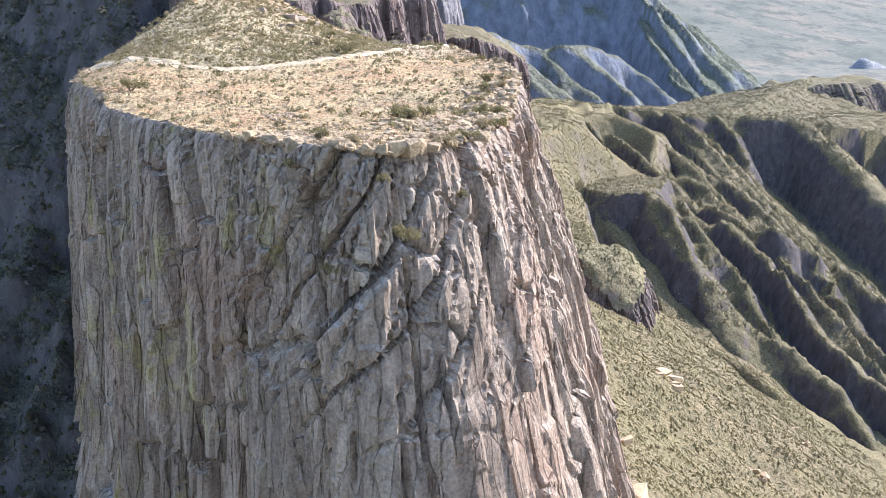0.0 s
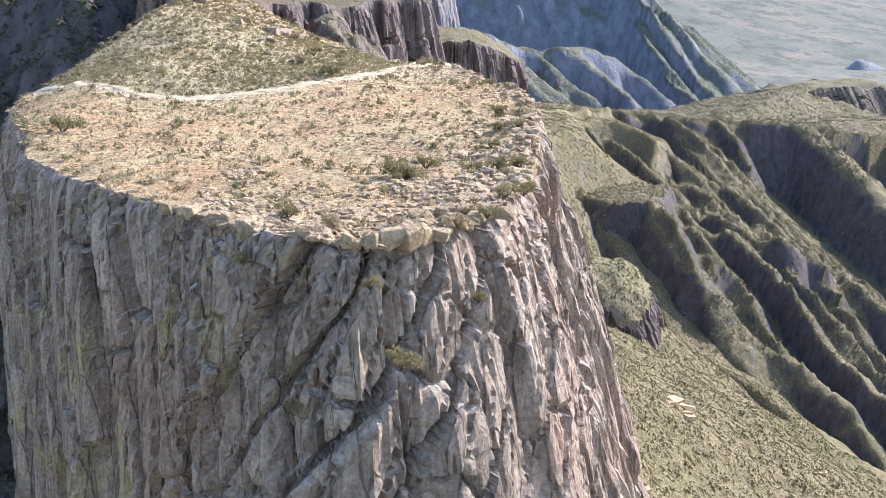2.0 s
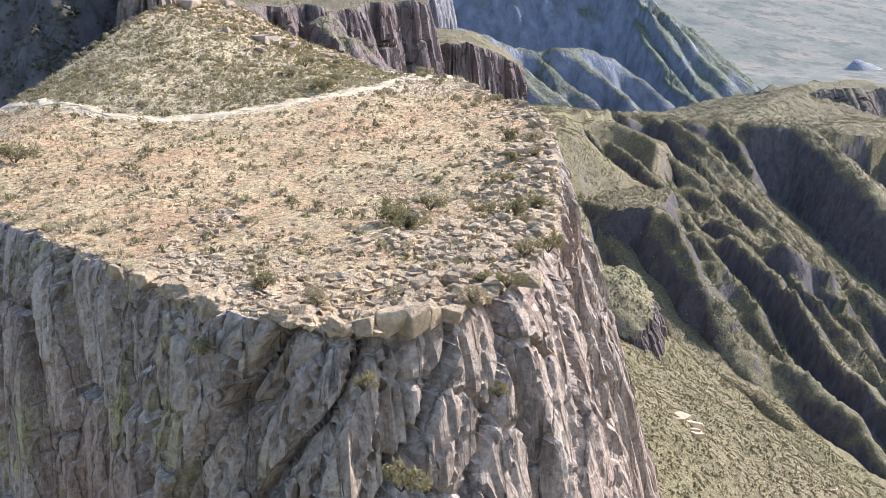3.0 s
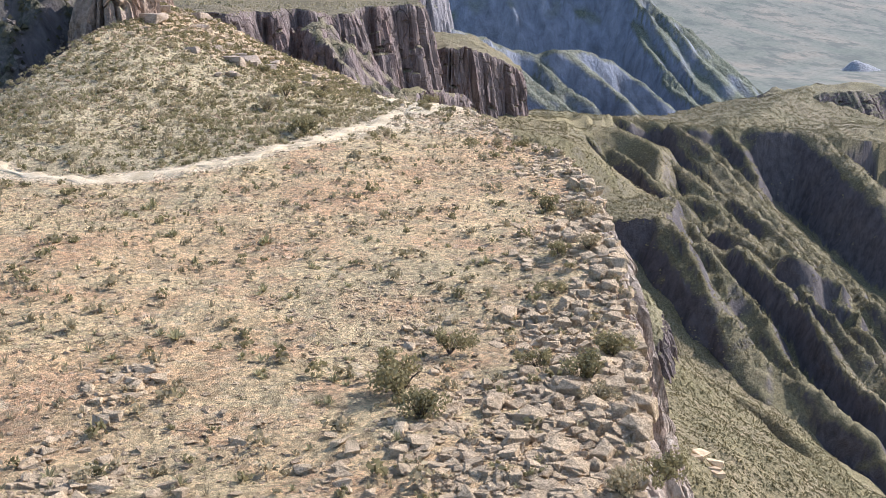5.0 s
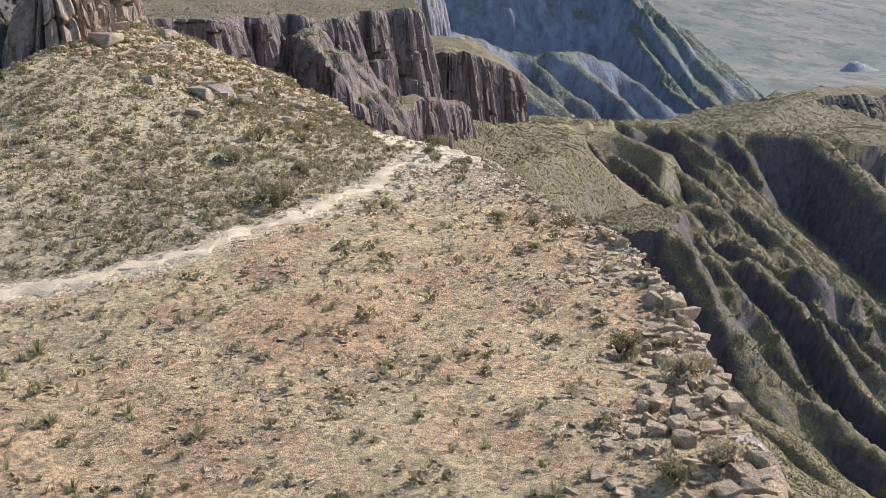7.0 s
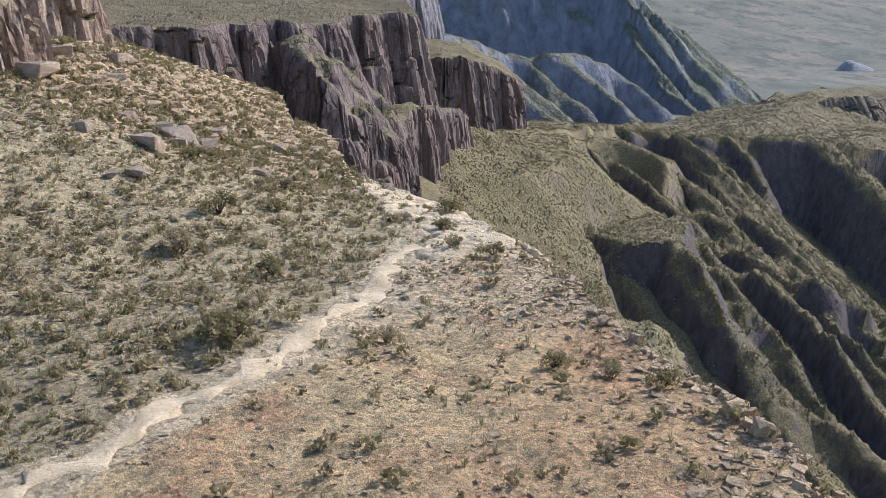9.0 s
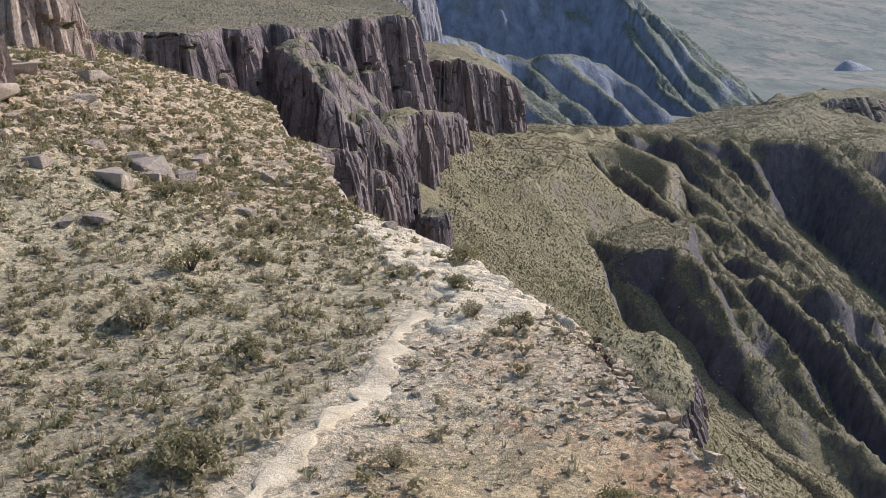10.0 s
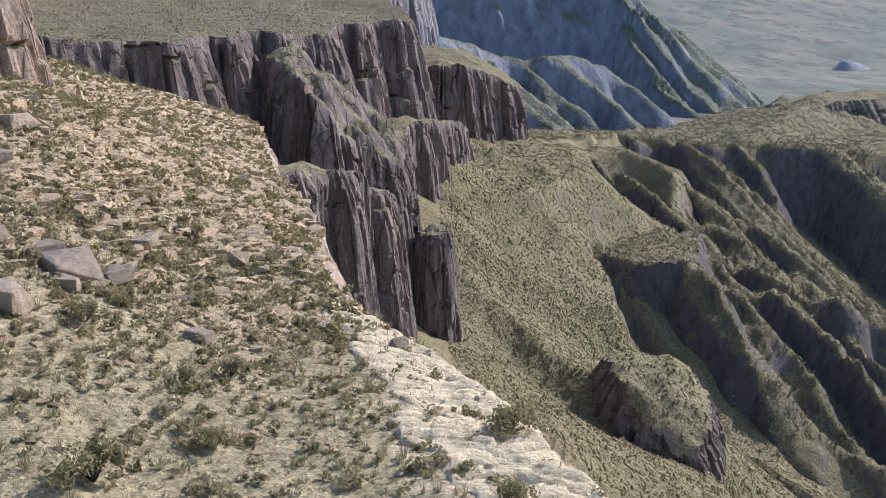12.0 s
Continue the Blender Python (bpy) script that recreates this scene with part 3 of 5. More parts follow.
# ---- cliffs ----
def columns(s, d, w, seed, total, lean=0.0):
    """Columnar joints: for each place along the wall and down it, a column's own offset (-1 to 1) and the crack beside it (0 to 1)."""
    n = max(3, int(round(total / w)))
    q = (s - lean * 12 * (1 - np.exp(-d / 12))) / total * n + 0.09 * fbm(s / (w * 4.0), d / (w * 12.0), 2, seed) + 0.02 * fbm(s / (w * 0.7), d / (w * 0.7), 2, seed + 1)
    c = np.floor(q)
    f1, f2, who = np.full(q.shape, 9.0), np.full(q.shape, 9.0), np.zeros(q.shape)
    for k in (-1, 0, 1):
        cell = np.mod(c + k, n)
        dist = np.abs(q - (c + k + 0.15 + 0.7 * hash01(cell, cell * 0 + 3, seed)))
        nearer = dist < f1
        f2 = np.where(nearer, f1, np.minimum(f2, dist))
        who = np.where(nearer, cell, who)
        f1 = np.where(nearer, dist, f1)
    tall = w * (2.5 + 8 * hash01(who, who * 0 + 7, seed))
    level = d / tall + hash01(who, who * 0 + 9, seed) + 0.06 * fbm(s / w, d / w, 2, seed + 3)
    step = np.floor(level)
    off = hash01(who, step, seed + 5) * 2 - 1
    tilt = (hash01(who, step, seed + 8) * 2 - 1) * (q - c - 0.5)
    face = off + 0.3 * (level - step - 0.5) + 0.7 * tilt
    gap = np.minimum((f2 - f1) * w, np.minimum(level - step, 1 - level + step) * tall * 1.6 + 0.06)
    worn = 0.26 * w
    edge = np.clip(1 - gap / worn, 0, 1) ** 2
    return face, 0.35 * edge + 0.8 * np.exp(-(gap / (0.09 + 0.03 * w)) ** 2)


def cliff(name, outline, top, base_z, ds, dz, sizes, batter, wall_mat, cap_mat, cap_step, label, category="cliff", rounding=0.8, bulge=1.0, fine_to=None, mask=None, lean=0.0, ledge=7.5, blocks=False):
    """A rock mass with a columnar wall all round and a cap. sizes: (width, depth) of the columns, large to small."""
    rim, s = curve_through(outline, ds)
    total = s[-1] + ds
    if fine_to is not None:
        keep = (rim[:, 1] < 112) & (rim[:, 0] > -35) | (rim[:, 0] > -12) & (rim[:, 1] < fine_to) | (np.arange(len(rim)) % 6 == 0)
        rim, s = rim[keep], s[keep]
    if np.sum(rim[:, 0] * np.roll(rim[:, 1], -1) - np.roll(rim[:, 0], -1) * rim[:, 1]) < 0:
        rim = rim[::-1].copy()
    count = len(rim)
    tangent = np.roll(rim, -1, axis=0) - np.roll(rim, 1, axis=0)
    reach = max(3, int(2.5 / ds))
    kernel = np.hanning(2 * reach + 3)[1:-1]
    kernel /= kernel.sum()
    pad = np.vstack([tangent[-reach:], tangent, tangent[:reach]])
    tangent = np.stack([np.convolve(pad[:, k], kernel, "valid") for k in (0, 1)], 1)
    tangent /= np.linalg.norm(tangent, axis=1)[:, None] + 1e-9
    nx, ny = tangent[:, 1], -tangent[:, 0]
    z0 = top(rim[:, 0], rim[:, 1])
    rows = int((z0.max() - base_z) / dz) + 2
    v = np.linspace(0, 1, rows) ** 1.25
    depth = v[:, None] * (z0 - base_z)[None, :]
    ss = np.broadcast_to(s[None, :], depth.shape)
    jump = hash01(np.floor(ss / 2.7 + 0.5 * fbm(ss / 5, depth / 9, 2, 87)), ss * 0, 88)
    level = depth / ledge + jump
    stepped = np.clip(ledge * (np.floor(level) + smooth(0.8, 1.0, level - np.floor(level)) - jump), 0, None)
    out = batter(nx, ny)[None, :] * (0.85 * depth + 0.15 * stepped) + 0.18 * np.clip(depth - 28, 0, 60) * np.clip(1 - nx, 0, 1)[None, :]
    nose = smooth(-15, -7, rim[:, 0])[None, :] * smooth(68, 58, rim[:, 1])[None, :] * smooth(34, 12, depth) if blocks else 0.0
    for i, (w, a) in enumerate(sizes):
        o, c = columns(ss, depth, w, 101 + 13 * i, total, lean * np.clip(0.5 - nx, 0, 1)[None, :])
        out = out + bulge * (1 - 0.35 * smooth(0.5, 0.9, nx))[None, :] * (0.35 + 0.65 * smooth(0, 1.2 * w, depth)) * (1 - (0.3, 0.7, 0.6)[i] * nose) * (a * o - (1.2, 2.6, 2.0)[i] * a * c)
    if blocks:
        o, c = columns(ss + 0.75 * depth + 50, depth * 0.9 - 0.45 * ss + 90, 2.9, 333, total)
        here = smooth(-16, -6, rim[:, 0])[None, :] * smooth(108, 98, rim[:, 1])[None, :] * smooth(18, 7, depth) * (1 - 0.6 * smooth(0.45, 0.85, nx))[None, :]
        out = out + here * (0.75 * o - 1.5 * c)
        o, c = columns(ss + 0.35 * depth + 20, depth * 1.6 - 0.2 * ss + 40, 1.25, 351, total)
        out = out + here * (0.2 * o - 0.45 * c)
    out = out + 0.3 * sizes[-1][1] * fbm(ss / (1.5 * sizes[-1][0]), depth / (sizes[-1][0] * 3), 4, 77)
    out = out - rounding * np.exp(-depth / (0.9 * rounding + 1e-6)) * (0.6 + 0.4 * vnoise(ss / 1.7, depth * 0, 5))
    x, y = rim[None, :, 0] + nx[None, :] * out, rim[None, :, 1] + ny[None, :] * out
    z = z0[None, :] - depth
    z[0] = top(x[0], y[0])
    z[1:] += 0.25 * sizes[-1][1] * fbm(ss[1:] / 0.8, depth[1:] / 0.8, 2, 79)
    root = tagged(new(name), label, category)
    verts = np.stack([x, y, z], -1).reshape(-1, 3)
    put("cliff_wall", mesh_of("cliff_wall", verts, grid_faces(rows, count, True)[:, ::-1], False), wall_mat, root)
    # the cap, cut to the rim
    edge = np.stack([x[0], y[0]], 1)
    rng = np.random.default_rng(9)
    lo, hi = edge.min(0), edge.max(0)
    inner = []
    for (y0, y1, step) in (cap_step if isinstance(cap_step, list) else [(lo[1], hi[1], cap_step)]):
        gx, gy = np.meshgrid(np.arange(lo[0], hi[0], step), np.arange(max(y0, lo[1]), min(y1, hi[1]), step * 0.9))
        gx, gy = gx + rng.uniform(-0.35, 0.35, gx.shape) * step, gy + rng.uniform(-0.35, 0.35, gy.shape) * step
        ok = inside(gx, gy, edge[::max(1, int(0.5 / ds))])
        near = line_distance(gx[ok], gy[ok], edge[::max(1, int(1.0 / ds))]) > 0.45 * step
        inner.append(np.stack([gx[ok][near], gy[ok][near]], 1))
    inner = np.vstack(inner)
    pts = [Vector(p) for p in np.vstack([edge, inner])]
    got, _, tris, _, _, _ = delaunay_2d_cdt(pts, [], [list(range(len(edge)))], 1, 1e-4)
    got = np.array([(p.x, p.y) for p in got])
    cap = np.column_stack([got, top(got[:, 0], got[:, 1])])
    top_mesh = mesh_of("plateau_top", cap, np.array([t for t in tris if len(t) == 3]))
    if mask:
        top_mesh.attributes.new("scrub", "FLOAT", "POINT").data.foreach_set("value", mask(got[:, 0], got[:, 1]).astype(np.float32))
        top_mesh.attributes.new("worn", "FLOAT", "POINT").data.foreach_set("value", (np.exp(-(line_distance(got[:, 0], got[:, 1], TREAD, False) / 1.1) ** 2) + 0.48 * smooth(98, 115, got[:, 1]) * (1 - mask(got[:, 0], got[:, 1]))).astype(np.float32))
    put("plateau_top", top_mesh, cap_mat, root)
    return root


def flat_top(z, slope=(0, 0), at=(0, 0), rough=0.6, size=6.0):
    return lambda x, y: z + slope[0] * (x - at[0]) + slope[1] * (y - at[1]) + rough * fbm(np.asarray(x) / size, np.asarray(y) / size, 4, 91)


land("ground", ground_z,
     axis([(-5000, -1000, 250), (-1000, -200, 50), (-200, -40, 10), (-40, 190, 2.2), (190, 320, 3.5), (320, 800, 12), (800, 2000, 30), (2000, 5000, 100)]),
     axis([(-3000, -300, 200), (-300, 60, 20), (60, 420, 2.2), (420, 640, 3), (640, 1300, 12), (1300, 3000, 30), (3000, 5200, 60)]),
     ground_soil, label="dry desert plain and scrubby valley floor", category="ground", kind="structure")

# ---- the large rock masses ----
def scrub_mask(x, y):
    """1 where the greyer scrub soil lies, beyond the trail."""
    t = np.interp(x, [-38, -27, -21, -15.4, -12, -9.6, -7.2, -5.6, -4.3, -3.0], [114, 98, 93.2, 95, 98, 102.5, 107.6, 113, 119, 150])
    return smooth(-1.0, 1.5, np.where(x > -3.9, -9, y - t)) + 0 * x


cliff("mesa", PROMONTORY, top_z, -72.0, 0.17, 0.31, [(6.5, 1.0), (2.1, 0.55), (0.95, 0.2)], lambda nx, ny: 0.04 + 0.24 * np.clip(nx + 0.2, 0, 1),
      near_rock, plateau_soil, [(40, 128, 0.5), (128, 165, 0.9), (165, 330, 2.5)], "grey columnar cliff with a flat gravelly tan plateau on top", fine_to=152, mask=scrub_mask, lean=0.3, blocks=True)
cliff("far_mesa", FAR_MESA, mesa_z, -66.0, 0.9, 0.9, [(16.0, 3.4), (6.0, 1.7), (2.4, 0.7)], lambda nx, ny: 0.20 + 0 * nx,
      far_rock, mesa_soil, 3.0, "dark reddish columnar cliff under a scrubby flat top", rounding=1.2)
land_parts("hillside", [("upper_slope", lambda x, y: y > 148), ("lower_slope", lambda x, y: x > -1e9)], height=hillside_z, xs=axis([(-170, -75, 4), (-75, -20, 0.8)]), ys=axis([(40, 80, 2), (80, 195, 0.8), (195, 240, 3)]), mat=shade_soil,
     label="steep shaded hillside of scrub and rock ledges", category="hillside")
cliff("rock_tower", [(-43, 205), (-43.8, 202), (-47, 199.5), (-51, 201), (-53.5, 206), (-50, 211), (-45, 209.5)], lambda x, y: 18 - 0.12 * ((x + 48) ** 2 + (y - 205) ** 2) + 2.0 * fbm(np.asarray(x) / 4, np.asarray(y) / 4, 4, 91), -6.0,
      0.3, 0.4, [(4.6, 1.4), (2.1, 0.5), (0.9, 0.18)], lambda nx, ny: 0.2 + 0 * nx, tower_rock, tower_rock, 1.0, "tan weathered rock tower with sunlit flank", rounding=1.5)
cliff("rock_outcrop", [(-28.3, 147.5), (-28.8, 144.5), (-31, 142.5), (-32.5, 142.5), (-34, 145), (-34.3, 151), (-32.5, 153), (-30, 151.5)], lambda x, y: 8.6 - 0.12 * ((x + 33) ** 2 + (y - 148) ** 2) ** 0.8 + 1.6 * fbm(np.asarray(x) / 2.0, np.asarray(y) / 2.0, 4, 92), -4.0,
      0.2, 0.25, [(3.2, 1.0), (1.5, 0.5), (0.7, 0.16)], lambda nx, ny: 0.10 + 0 * nx, tower_rock, tower_rock, 0.6, "broken reddish-tan rock outcrop crowning the scrubby hill", "outcrop", rounding=1.2)
cliff("buttress", [(-26, 366), (-17, 362), (-13, 385), (-8, 408), (1, 440), (10, 470), (16, 503), (2, 520), (-20, 470)], lambda x, y: np.interp(y, [362, 380, 405, 425, 450, 480, 505], [-60, -54, -49, -47, -51, -57, -67]) + 1.5 * fbm(x / 6, y / 6, 3, 5), -92.0,
      0.8, 0.9, [(11.0, 3.0), (4.5, 1.3), (2.0, 0.5)], lambda nx, ny: 0.08 + 0 * nx, far_rock, talus_soil, 2.0, "dark columnar rock buttress with scrub on its ledge")
cliff("buttress", [(-34, 236), (-22, 250), (-16, 280), (-9, 318), (-12, 348), (-30, 350), (-48, 300)], lambda x, y: np.interp(y, [240, 255, 285, 320, 350], [-22, -23, -29, -43, -50]) + 1.5 * fbm(x / 6, y / 6, 3, 6), -96.0,
      0.6, 0.8, [(9.0, 2.6), (4.0, 1.2), (1.6, 0.5)], lambda nx, ny: 0.08 + 0 * nx, far_rock, talus_soil, 2.0, "dark stepped rock buttress in the cove")
cliff("rock_pinnacle", [(-3, 354), (1.5, 352.5), (4.5, 356), (4, 361), (0, 363), (-4, 360)], flat_top(-61.5, rough=1.2, size=3), -100.0,
      0.4, 0.7, [(3.0, 0.8), (1.3, 0.35)], lambda nx, ny: 0.07 + 0 * nx, far_rock, far_rock, 1.0, "narrow dark rock pinnacle at the foot of the cliff")
cliff("buttress", [(-42, 372), (-35, 352), (-25, 341), (-15, 349), (-7, 363), (-8, 382), (-20, 392)], lambda x, y: -21 - 0.95 * np.clip(np.asarray(x) + 33, 0, 40) + 4.0 * fbm(np.asarray(x) / 5, np.asarray(y) / 5, 4, 14), -92.0,
      0.5, 0.7, [(7.0, 2.0), (3.0, 0.9), (1.3, 0.35)], lambda nx, ny: 0.12 + 0 * nx, far_rock, far_rock, 1.5, "dark slanting rock buttress against the mesa wall")
cliff("rock_band", [(-14, 560), (0, 545), (10, 541), (20, 549), (31, 560), (40, 570), (44, 583), (40, 600), (18, 612), (-12, 600)], lambda x, y: np.interp(x, [-14, 8, 19, 31, 40, 46], [-44, -45.5, -47.5, -53, -59, -63]) + 1.5 * fbm(np.asarray(x) / 5, np.asarray(y) / 5, 4, 12), -100.0,
      0.7, 0.8, [(8.0, 2.2), (3.2, 1.0), (1.4, 0.45)], lambda nx, ny: 0.14 + 0 * nx, far_rock, ridge_soil, 2.0, "dark columnar rock band above the saddle")
cliff("rocky_knob", [(41, 354), (45, 332), (55, 322), (65, 330), (69, 346), (60, 361), (47, 364)], lambda x, y: -93.0 - 0.022 * ((x - 50) ** 2 + (y - 349) ** 2) + 1.6 * fbm(x / 5, y / 5, 4, 7), -145.0,
      0.6, 0.7, [(8.0, 2.2), (3.0, 1.0), (1.3, 0.4)], lambda nx, ny: 0.22 + 0 * nx, far_rock, talus_soil, 1.4, "rounded scrubby rock knob with a dark broken face", "outcrop", rounding=2.5)
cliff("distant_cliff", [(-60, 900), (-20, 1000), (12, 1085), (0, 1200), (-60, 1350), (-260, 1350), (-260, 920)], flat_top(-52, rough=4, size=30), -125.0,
      2.5, 2.5, [(30.0, 6.0), (11.0, 3.0)], lambda nx, ny: 0.12 + 0 * nx, hazy_rock, hazy_mountain_soil, 12.0, "hazy columnar cliff far along the escarpment")
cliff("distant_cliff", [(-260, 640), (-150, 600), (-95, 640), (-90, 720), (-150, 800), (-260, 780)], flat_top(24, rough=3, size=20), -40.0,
      2.0, 2.0, [(20.0, 4.0), (8.0, 2.0)], lambda nx, ny: 0.12 + 0 * nx, hazy_rock, hazy_mountain_soil, 8.0, "shaded cliff band behind the flat mesa top")
land_parts("ridge", [("shelf", lambda x, y: inside(x, y, SHELF)), ("crest", lambda x, y: y > 640), ("slope", lambda x, y: x > -1e9)], height=ridge_z,
           xs=axis([(-10, 40, 5), (40, 240, 1.8), (240, 420, 4), (420, 700, 10)]), ys=axis([(340, 560, 1.8), (560, 760, 2.5), (760, 1250, 8)]), mat=ridge_soil, over=ground_z, slack=3.0,
           label="scrub-covered ridge with sunlit spurs and shaded gullies", category="ridge")
# summit hill whose shaded slope is put in as dark rock
cliff("rock_summit", [(245, 874), (275, 856), (310, 858), (348, 874), (372, 902), (335, 922), (280, 906)], lambda x, y: -116.5 - 0.0012 * (np.asarray(x) - 308) ** 2 + 3 * fbm(np.asarray(x) / 14, np.asarray(y) / 14, 4, 91), -150.0,
      2.0, 1.5, [(14.0, 3.0), (6.0, 1.6)], lambda nx, ny: 0.9 + 0 * nx, far_rock, ridge_soil, 4.0, "low ridge summit, its shaded slope given as dark rock", "outcrop", rounding=3.0)
land("mountain", mountain_z, axis([(-700, -50, 20), (-50, 560, 5)]), axis([(950, 1350, 5), (1350, 1720, 7), (1720, 2100, 20)]), hazy_mountain_soil, ground_z, 8.0,
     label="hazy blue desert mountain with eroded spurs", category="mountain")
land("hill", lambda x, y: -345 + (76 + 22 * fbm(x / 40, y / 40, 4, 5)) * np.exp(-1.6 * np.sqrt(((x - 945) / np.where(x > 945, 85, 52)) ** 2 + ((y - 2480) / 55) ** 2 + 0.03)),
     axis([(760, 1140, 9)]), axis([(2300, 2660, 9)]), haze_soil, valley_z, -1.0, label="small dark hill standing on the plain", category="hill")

# ---- small meshes ----
def stone_mesh(seed, cuts=18, flat=0.75, fine=3):
    """An angular block: a ball cut by planes, roughened."""
    rng = random.Random(seed)
    bm = bmesh.new()
    bmesh.ops.create_icosphere(bm, subdivisions=fine, radius=1.0)
    turn = Euler([rng.uniform(-0.35, 0.35) for _ in range(3)]).to_matrix()
    planes = []
    for side in ((1, 0, 0), (-1, 0, 0), (0, 1, 0), (0, -1, 0), (0, 0, 1), (0, 0, -1)):
        v = turn @ (Vector(side) + Vector([rng.uniform(-0.22, 0.22) for _ in range(3)]))
        planes.append((v.normalized(), rng.uniform(0.42, 0.66)))
    for k in range(max(0, cuts - 10)):
        v = Vector((rng.gauss(0, 1), rng.gauss(0, 1), rng.gauss(0, 1))).normalized()
        planes.append((v, rng.uniform(0.56, 0.74)))
    for v in bm.verts:
        d = v.co.normalized()
        r = min([1.0] + [h / d.dot(n) for n, h in planes if d.dot(n) > 0.05])
        p = d * r * 1.5 * (1 + 0.025 * noise.noise(d * 3 + Vector((seed, 0, 0))))
        v.co = Vector((p.x * 0.5, p.y * 0.5, p.z * 0.5 * flat))
    return bm


def block_mesh(seed, points=13, flat=0.8, edge=0.05):
    """A broken block: the hull of points near a skewed box's skin, its edges worn."""
    rng = random.Random(seed)
    bm = bmesh.new()
    turn = Euler((rng.uniform(-0.3, 0.3), rng.uniform(-0.3, 0.3), rng.uniform(0, 3))).to_matrix()
    long = rng.uniform(0.8, 1.25)
    for k in range(points):
        v = Vector([rng.choice((-1, 1)) * rng.uniform(0.55, 1.0) if rng.random() < 0.8 else rng.uniform(-0.5, 0.5) for _ in range(3)])
        v = turn @ Vector((v.x * long, v.y / long, v.z * flat))
        bm.verts.new(v * 0.42)
    got = bmesh.ops.convex_hull(bm, input=bm.verts[:])
    bmesh.ops.delete(bm, geom=[v for v in bm.verts if not v.link_faces], context="VERTS")
    if edge:
        bmesh.ops.dissolve_limit(bm, angle_limit=0.2, verts=bm.verts[:], edges=bm.edges[:])
        bmesh.ops.bevel(bm, geom=bm.edges[:], offset=edge, segments=2, affect="EDGES", profile=0.5, clamp_overlap=True)
    bmesh.ops.triangulate(bm, faces=bm.faces[:])
    return bm


def blade(verts, faces, base, tip, width, bend, side):
    k = len(verts)
    mid = base.lerp(tip, 0.5) + Vector((0, 0, bend))
    verts += [base - side * width * 0.6, base + side * width * 0.6, mid - side * width, mid + side * width, tip]
    faces += [(k, k + 1, k + 3), (k, k + 3, k + 2), (k + 2, k + 3, k + 4)]


def agave_arrays(seed, count=26):
    """A rosette of stiff pointed leaves, 1 m across."""
    rng = random.Random(seed)
    verts, faces = [], []
    for i in range(count):
        a = i * 2.4 + rng.uniform(-0.2, 0.2)
        lift = rng.uniform(0.15, 1.25)
        reach = 0.5 * rng.uniform(0.75, 1.1)
        out = Vector((math.cos(a), math.sin(a), 0))
        tip = out * reach * math.cos(lift) + Vector((0, 0, reach * math.sin(lift) + 0.03))
        blade(verts, faces, out * 0.03, tip, rng.uniform(0.028, 0.045), 0.03, Vector((-out.y, out.x, 0)))
    return np.array([tuple(v) for v in verts]), np.array(faces)


def tuft_arrays(seed, count=20):
    """A tussock of thin dry blades, 1 m across."""
    rng = random.Random(seed)
    verts, faces = [], []
    for i in range(count):
        a, out = rng.uniform(0, 6.28), rng.uniform(0.1, 0.5)
        d = Vector((math.cos(a), math.sin(a), 0))
        k = len(verts)
        side = Vector((-d.y, d.x, 0)) * 0.035
        base = d * rng.uniform(0, 0.15)
        tip = d * out + Vector((0, 0, rng.uniform(0.3, 0.75)))
        verts += [base - side, base + side, tip]
        faces.append((k, k + 1, k + 2))
    return np.array([tuple(v) for v in verts]), np.array(faces)


def foliage_arrays(seed, count=220, leaf=0.075):
    """The leaves of a low rounded bush, 1 m across, in uneven clumps."""
    rng = random.Random(seed)
    clumps = [(Vector((rng.gauss(0, 0.2), rng.gauss(0, 0.2), rng.uniform(0.15, 0.48))), rng.uniform(0.12, 0.24)) for _ in range(11)]
    verts, faces = [], []
    for i in range(count):
        c, r = rng.choice(clumps)
        d = Vector((rng.gauss(0, 1), rng.gauss(0, 1), rng.gauss(0, 0.8))).normalized()
        p = c + d * r * rng.uniform(0.5, 1.0)
        p.z = max(p.z, 0.02)
        u = Vector((rng.gauss(0, 1), rng.gauss(0, 1), rng.gauss(0, 1))).normalized()
        w = u.cross(d).normalized() if u.cross(d).length > 0.01 else Vector((1, 0, 0))
        s = leaf * rng.uniform(0.6, 1.3)
        k = len(verts)
        verts += [p - u * s, p + w * s * 0.6, p + u * s, p - w * s * 0.6]
        faces += [(k, k + 1, k + 2), (k, k + 2, k + 3)]
    return np.array([tuple(v) for v in verts]), np.array(faces)


def branch_arrays(seed, count=12):
    rng = random.Random(seed)
    verts, faces = [], []
    for i in range(count):
        a = rng.uniform(0, 6.28)
        d = Vector((math.cos(a) * 0.38, math.sin(a) * 0.38, rng.uniform(0.25, 0.5)))
        k = len(verts)
        for base, r in ((Vector((0, 0, -0.03)), 0.022), (d * 0.55 + Vector((0, 0, 0.05)), 0.013), (d, 0.004)):
            for q in range(3):
                verts.append(base + Vector((math.cos(q * 2.1) * r, math.sin(q * 2.1) * r, 0)))
        for ring in (0, 3):
            for q in range(3):
                e = (q + 1) % 3
                faces += [(k + ring + q, k + ring + e, k + ring + 3 + e), (k + ring + q, k + ring + 3 + e, k + ring + 3 + q)]
    return np.array([tuple(v) for v in verts]), np.array(faces)


